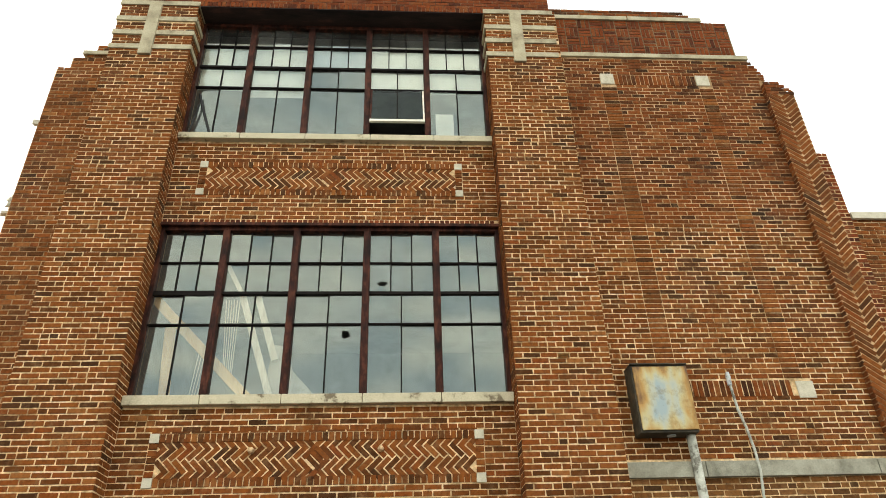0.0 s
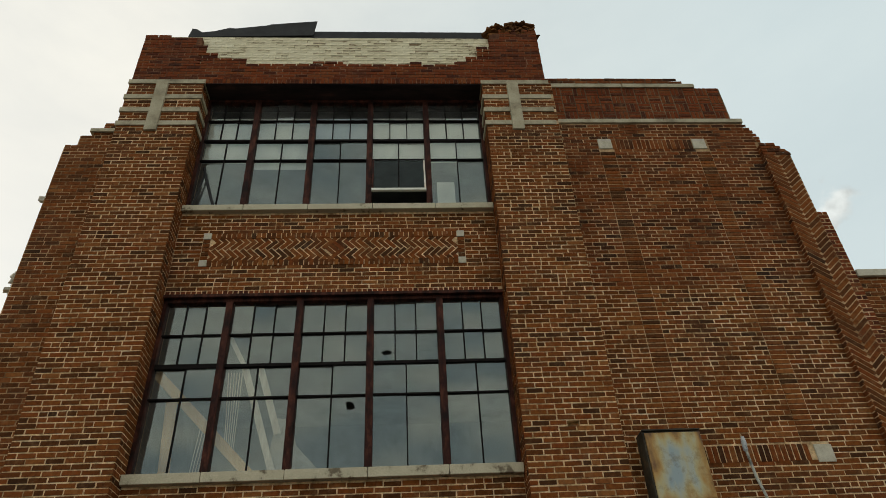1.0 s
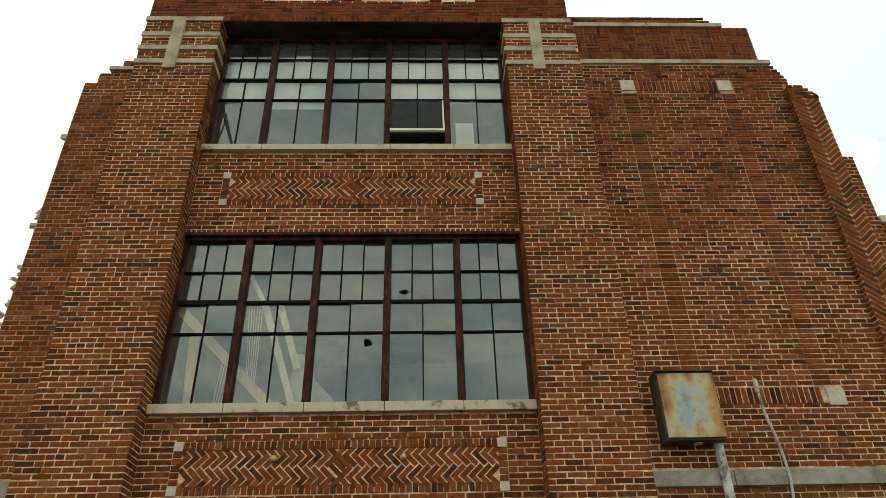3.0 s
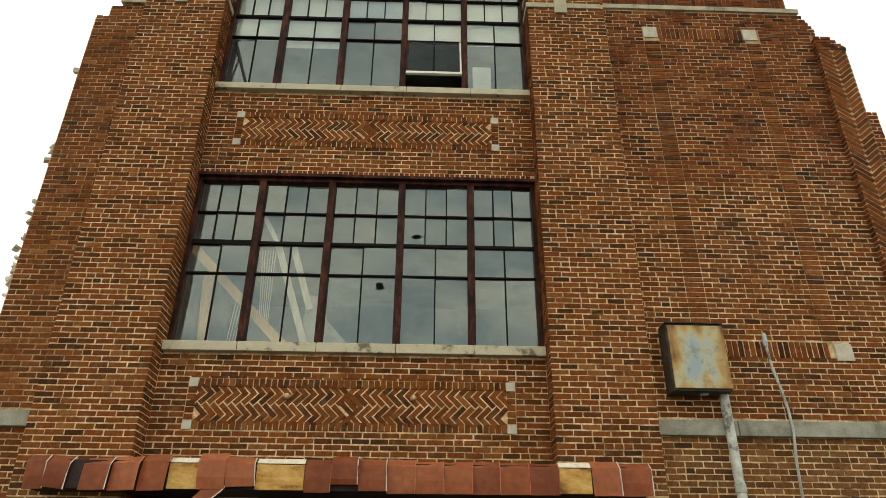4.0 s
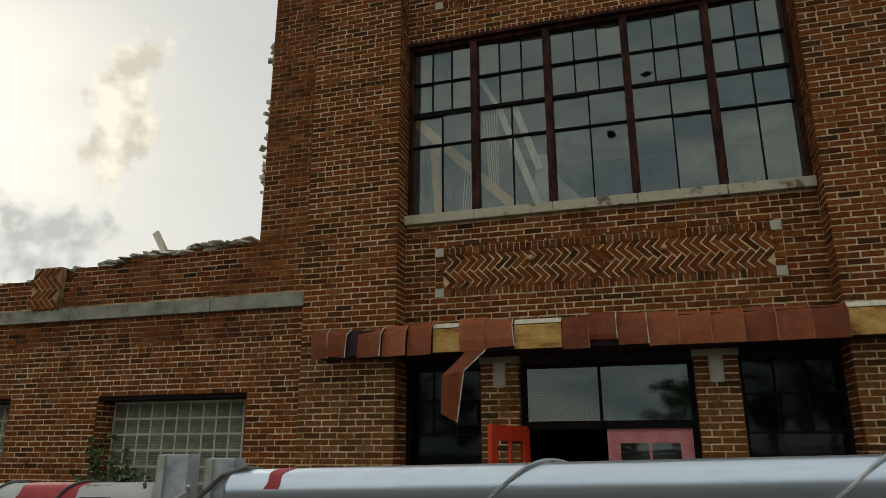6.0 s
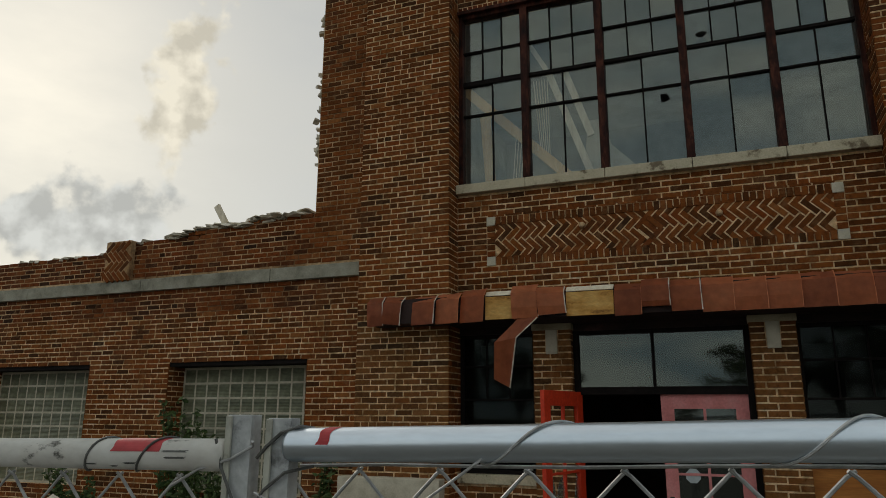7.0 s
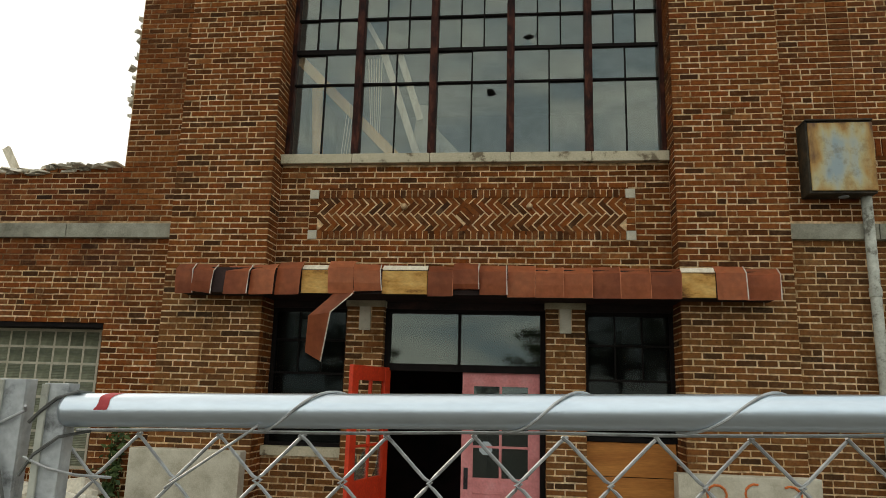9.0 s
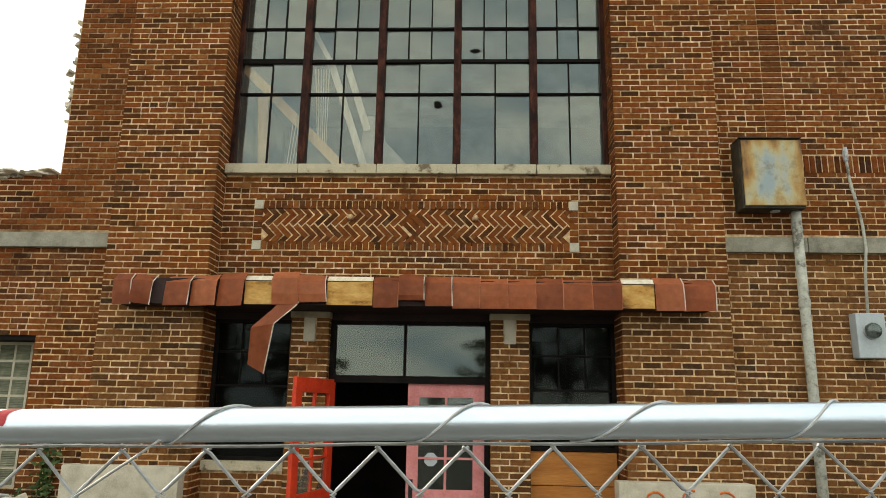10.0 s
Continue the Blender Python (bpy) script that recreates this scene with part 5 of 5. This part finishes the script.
for _ in range(60):
    x = rng.uniform(-9.5, -6.5)
    tops.append(((x, rng.uniform(0.24, 0.55), left_top(x) + rng.uniform(-0.02, 0.04)), (rng.uniform(0.06, 0.18), 0.12, rng.uniform(0.03, 0.06))))
rubble("broken_wall_top", tops, RUBBLE, "loose pale mortar and broken bricks along the torn wall top", 0.12)
mound = []
for _ in range(210):
    x = rng.uniform(2.42, 3.26)
    crest = 12.13 + 0.34 * max(0.0, 1 - abs(x - 2.95) / 0.55) ** 0.7
    mound.append(((x, rng.uniform(0.04, 0.5), rng.uniform(12.02, crest)), (rng.uniform(0.15, 0.24), rng.uniform(0.07, 0.12), rng.uniform(0.045, 0.06))))
rubble("broken_parapet_end", mound, BRICK_TAN, "heaped broken bricks on the end of the parapet", 0.16)
rubble("mortar_lumps", [((-4.20 + rng.uniform(-0.05, 0.04), 0.26 + rng.uniform(0, 0.2), z + rng.uniform(-0.16, 0.16)), (rng.uniform(0.05, 0.1), 0.1, rng.uniform(0.04, 0.09))) for z in (7.15, 7.2, 6.4, 6.35, 6.1, 5.75, 5.4, 5.35, 8.6, 5.3) for _ in range(5)], RUBBLE, "pale mortar lumps clinging to the torn wall edge")
plank = tagged(part("broken_plank", block(-0.045, 0.045, -0.02, 0.02, 0, 0.42, 0.004, turn=pose(-5.62, 0.35, 4.38, 0, -32, 0)), PALE_WOOD), "weathered plank sticking out of the torn wall top", "plank")


# ---- weeds ----
def leaf_cloud(bm, centre, radius, count, size, rng):
    for _ in range(count):
        d = Vector((rng.gauss(0, 1), rng.gauss(0, 1), rng.gauss(0, 1))).normalized() * rng.random() ** 0.5
        c = Vector(centre) + Vector((d.x * radius[0], d.y * radius[1], d.z * radius[2]))
        m = Matrix.Translation(c) @ Euler((rng.uniform(0, 6), rng.uniform(0, 6), rng.uniform(0, 6))).to_matrix().to_4x4()
        s = size * rng.uniform(0.6, 1.3)
        v = [bm.verts.new(m @ Vector(p)) for p in ((0, -s, 0), (s * 0.45, -s * 0.1, s * 0.12), (0, s, 0), (-s * 0.45, -s * 0.1, s * 0.12))]
        bm.faces.new(v)


def weed(x, y, h, spread, n, label):
    w = thing("weed", (x, y, 0), label, "weed", "weeds by the wall")
    stems = bmesh.new(); leaves = bmesh.new()
    for _ in range(n):
        tx, ty, th = rng.uniform(-spread, spread), rng.uniform(-0.12, 0.1), h * rng.uniform(0.65, 1.05)
        pts = [(tx * 0.3, 0, 0), (tx * 0.7, ty * 0.6, th * 0.55), (tx, ty, th)]
        tube(pts, [0.008, 0.006, 0.003], 5, stems)
        for k in range(10):
            q = 0.4 + 0.6 * k / 9
            leaf_cloud(leaves, (tx * q, ty * q, th * q), (0.10, 0.08, 0.08), 8, 0.045, rng)
    part("stem_tuft", stems, LEAF, w)["kind"] = "stuff"
    part("leaves", leaves, LEAF, w)["kind"] = "stuff"


weed(-5.75, -0.05, 1.95, 0.42, 16, "leafy green weed growing up the glass block window")
weed(-5.2, -0.05, 1.5, 0.3, 8, "leafy green weed growing beside the glass block window")
weed(-3.85, 0.10, 1.35, 0.16, 4, "thin green creeper against the brick wall")
weed(-7.3, -0.2, 1.3, 0.5, 10, "low green weed at the foot of the wall")


def tree(x, y, h, label):
    t = thing("tree", (x, y, 0), label, "tree", "trees across the lot")
    bm = tube([(0, 0, 0), (0.05, 0, h * 0.3), (-0.05, 0.1, h * 0.55)], [0.22, 0.16, 0.07], 8)
    for _ in range(7):
        a, e = rng.uniform(0, 6.28), rng.uniform(0.5, 0.95)
        tube([(0, 0, h * 0.32), (math.cos(a) * h * 0.14, math.sin(a) * h * 0.14, h * 0.5), (math.cos(a) * h * 0.27, math.sin(a) * h * 0.27, h * e * 0.9)], [0.09, 0.06, 0.02], 6, bm)
    part("trunk", bm, BARK, t)
    bm = bmesh.new()
    for _ in range(34):
        a, rr, zz = rng.uniform(0, 6.28), rng.uniform(0.0, 0.34) * h, rng.uniform(0.38, 1.0) * h
        leaf_cloud(bm, (math.cos(a) * rr * (1.25 - zz / h * 0.6), math.sin(a) * rr, zz), (h * 0.1, h * 0.1, h * 0.075), 55, h * 0.022, rng)
    part("crown", bm, LEAF_TREE, t)["kind"] = "stuff"


for x, y, h in ((-9.8, -45, 5.0), (-13.5, -44, 6.5), (-5.4, -50, 3.4), (-2.2, -52, 3.7), (1.7, -46, 6.6), (4.2, -44, 7.6), (7.2, -40, 8.4), (10.6, -40, 9.4), (14.5, -44, 8.6), (-17.5, -44, 7.6)):
    tree(x, y, h, "leafy tree standing far across the open lot")

# ---- chain link fence ----
FY = -6.47
fence = thing("chain_link_fence", (0, FY, 0), "galvanised chain link fence with a shiny top rail", "fence")
R1, R2 = 0.0205, 0.0205
rail_z = lambda x: 1.853 + 0.0257 * x
rail2_z = lambda x: 1.8395 + 0.0143 * (x + 0.085)
rail = part("top_rail", tube([(0.028, 0, rail_z(0.028)), (0.034, 0, rail_z(0.034)), (1.5, 0, rail_z(1.5)), (6.0, 0, rail_z(6))], [R1 * 0.93, R1, R1, R1], 32), GALV, fence, "shiny galvanised top rail", smooth=True)
rail2 = part("top_rail", tube([(-0.066, 0, rail2_z(-0.066)), (-3.0, 0, rail2_z(-3)), (-6, 0, rail2_z(-6))], R2, 32), RAIL_WHITE, fence, "dull scuffed top rail", smooth=True)


def smear(zf, r, xa, xb, a0, a1, slant):
    """A patch of paint on the front of a rail, between two angles, its ends slanting."""
    bm = bmesh.new()
    rows = []
    for k in range(9):
        q = k / 8
        ang = radians(a0 + (a1 - a0) * q)
        row = []
        for j in range(5):
            x = xa + (xb - xa) * j / 4 + slant * q + 0.0015 * math.sin(7 * q + j * 2) + (0.0012 * math.sin(q * 9) if j in (0, 4) else 0)
            row.append(bm.verts.new((x, -math.cos(ang) * (r + 0.0004), zf(x) + math.sin(ang) * (r + 0.0004))))
        rows.append(row)
    for p, q in zip(rows, rows[1:]):
        for j in range(4):
            bm.faces.new((p[j], p[j + 1], q[j + 1], q[j]))
    return bm


part("paint_mark", smear(rail_z, R1, 0.075, 0.091, 2, 92, 0.010), PAINT_RED, rail, "red paint smear")
part("paint_mark", smear(rail2_z, R2, -0.243, -0.160, 12, 95, 0.006), PAINT_RED, rail2, "red paint smear")
for a, c, g0 in ((-0.155, -0.115, 10), (-0.15, -0.118, -12), (-0.22, -0.2, -35), (-0.245, -0.235, -50), (-0.29, -0.27, -40)):
    part("scuff", smear(rail2_z, R2, a, c, g0, g0 + 7, 0.002), WIRE_DARK, rail2, "dark scratch")
for x0, x1, zt in ((-0.062, -0.026, 1.890), (-0.001, 0.032, 1.886)):
    bm = bmesh.new()
    block(x0, x1, -0.008, -0.004, 0, zt, 0.001, bm)
    block(x0, x0 + 0.004, -0.004, 0.014, 0, zt, 0.001, bm)
    block(x1 - 0.004, x1, -0.004, 0.014, 0, zt, 0.001, bm)
    post = part("post", bm, GALV_DULL, fence, "grey steel channel post")
    part("flange", block(x0 - 0.001, x0 + 0.008, -0.012, -0.008, 0, zt - 0.001, 0.0015), PIPE_PAINT, post, "pale worn edge")
part("post", tube([(2.9, 0.03, 0), (2.9, 0.03, 1.9)], 0.03, 16), GALV_DULL, fence, smooth=True)
part("post", tube([(-2.8, 0.03, 0), (-2.8, 0.03, 1.8)], 0.03, 16), GALV_DULL, fence, smooth=True)
W, HZ = 0.0529, 0.0555


def fabric(xa, xb, top):
    """Chain link: zigzag wires side by side that catch each other at their bends."""
    bm = bmesh.new()
    wob = random.Random(5)
    for k in range(int((xb - xa) / W)):
        pts = []
        for i in range(34):
            side = (i + k) % 2
            x = xa + (k + side) * W
            pts.append((x + (0.003 if side else -0.003) + wob.uniform(-0.0012, 0.0012), 0.026 + (0.003 if side else -0.003), top(x) - i * HZ + wob.uniform(-0.0012, 0.0012)))
            if i < 33:
                nx = xa + (k + 1 - side) * W
                for q in (0.12, 0.88):
                    pts.append((x + (nx - x) * q * (1.0 if q > 0.5 else 0.8), 0.026, top(x) - (i + q) * HZ))
        tube(pts, 0.0023, 6, bm)
    return bm


part("chain_link", fabric(0.0062, 4.6, lambda x: 1.8245 + 0.0255 * x), WIRE, fence)["kind"] = "stuff"
part("chain_link", fabric(-4.5, -0.07, lambda x: rail2_z(x) - 0.027), WIRE, fence)["kind"] = "stuff"
part("tension_wire", tube([(0.03 + i * 0.12, 0.022 + 0.003 * math.sin(i * 2.1), 1.8275 + 0.0255 * (0.03 + i * 0.12) + 0.0012 * math.sin(i * 1.7)) for i in range(38)], 0.0021, 6), WIRE, fence)


def tie(x, zf, r, run):
    """Tie wire wound over the rail: it starts below and climbs slantwise over the front."""
    pts = []
    for k in range(17):
        q = k / 16
        ang = radians(-105 + 270 * q)
        px = x + run * q
        pts.append((px, -math.cos(ang) * (r + 0.002), zf(px) + math.sin(ang) * (r + 0.002)))
    return tube(pts, 0.0017, 6)


for x, run in ((0.275, 0.125), (0.57, 0.12), (0.765, 0.15), (1.0, 0.10), (1.27, 0.13), (1.52, 0.14)):
    part("tie_wire", tie(x, rail_z, R1, run), WIRE, fence)
for x, run in ((-0.30, 0.05), (-0.215, 0.075), (-0.62, 0.1)):
    part("tie_wire", tie(x, rail2_z, R2, run), WIRE_DARK, fence)
part("tie_wire", tube([(-0.012, -0.012, 1.838), (0.002, -0.013, 1.852), (0.022, -0.013, 1.868), (0.045, -0.006, 1.8765), (0.055, 0.01, 1.874)], 0.0024, 6), WIRE_DARK, fence)
part("tie_wire", tube([(-0.15, 0.0, 1.80), (-0.10, -0.013, 1.822), (-0.05, -0.013, 1.836), (-0.018, -0.013, 1.852), (-0.014, -0.02, 1.858)], 0.0019, 6), WIRE, fence)
part("tie_wire", tube([(-0.075, -0.013, 1.86), (-0.064, -0.013, 1.825), (-0.045, -0.013, 1.79), (-0.03, -0.013, 1.745)], 0.0022, 6), WIRE_DARK, fence)
part("tie_wire", tube([(-0.016, -0.012, 1.775), (0.0, -0.013, 1.80), (0.03, -0.013, 1.822), (0.05, 0.02, 1.828)], 0.0022, 6), WIRE_DARK, fence)
part("tie_wire", tube([(-0.012, -0.013, 1.797), (0.02, -0.013, 1.785), (0.05, 0.0, 1.777), (0.085, 0.02, 1.773)], 0.0019, 6), WIRE, fence)
part("tie_wire", tube([(0.160, 0.012, 1.765), (0.172, 0.004, 1.772), (0.215, -0.004, 1.800), (0.255, -0.010, 1.826), (0.282, -0.016, 1.844)], 0.0017, 6), WIRE, fence)
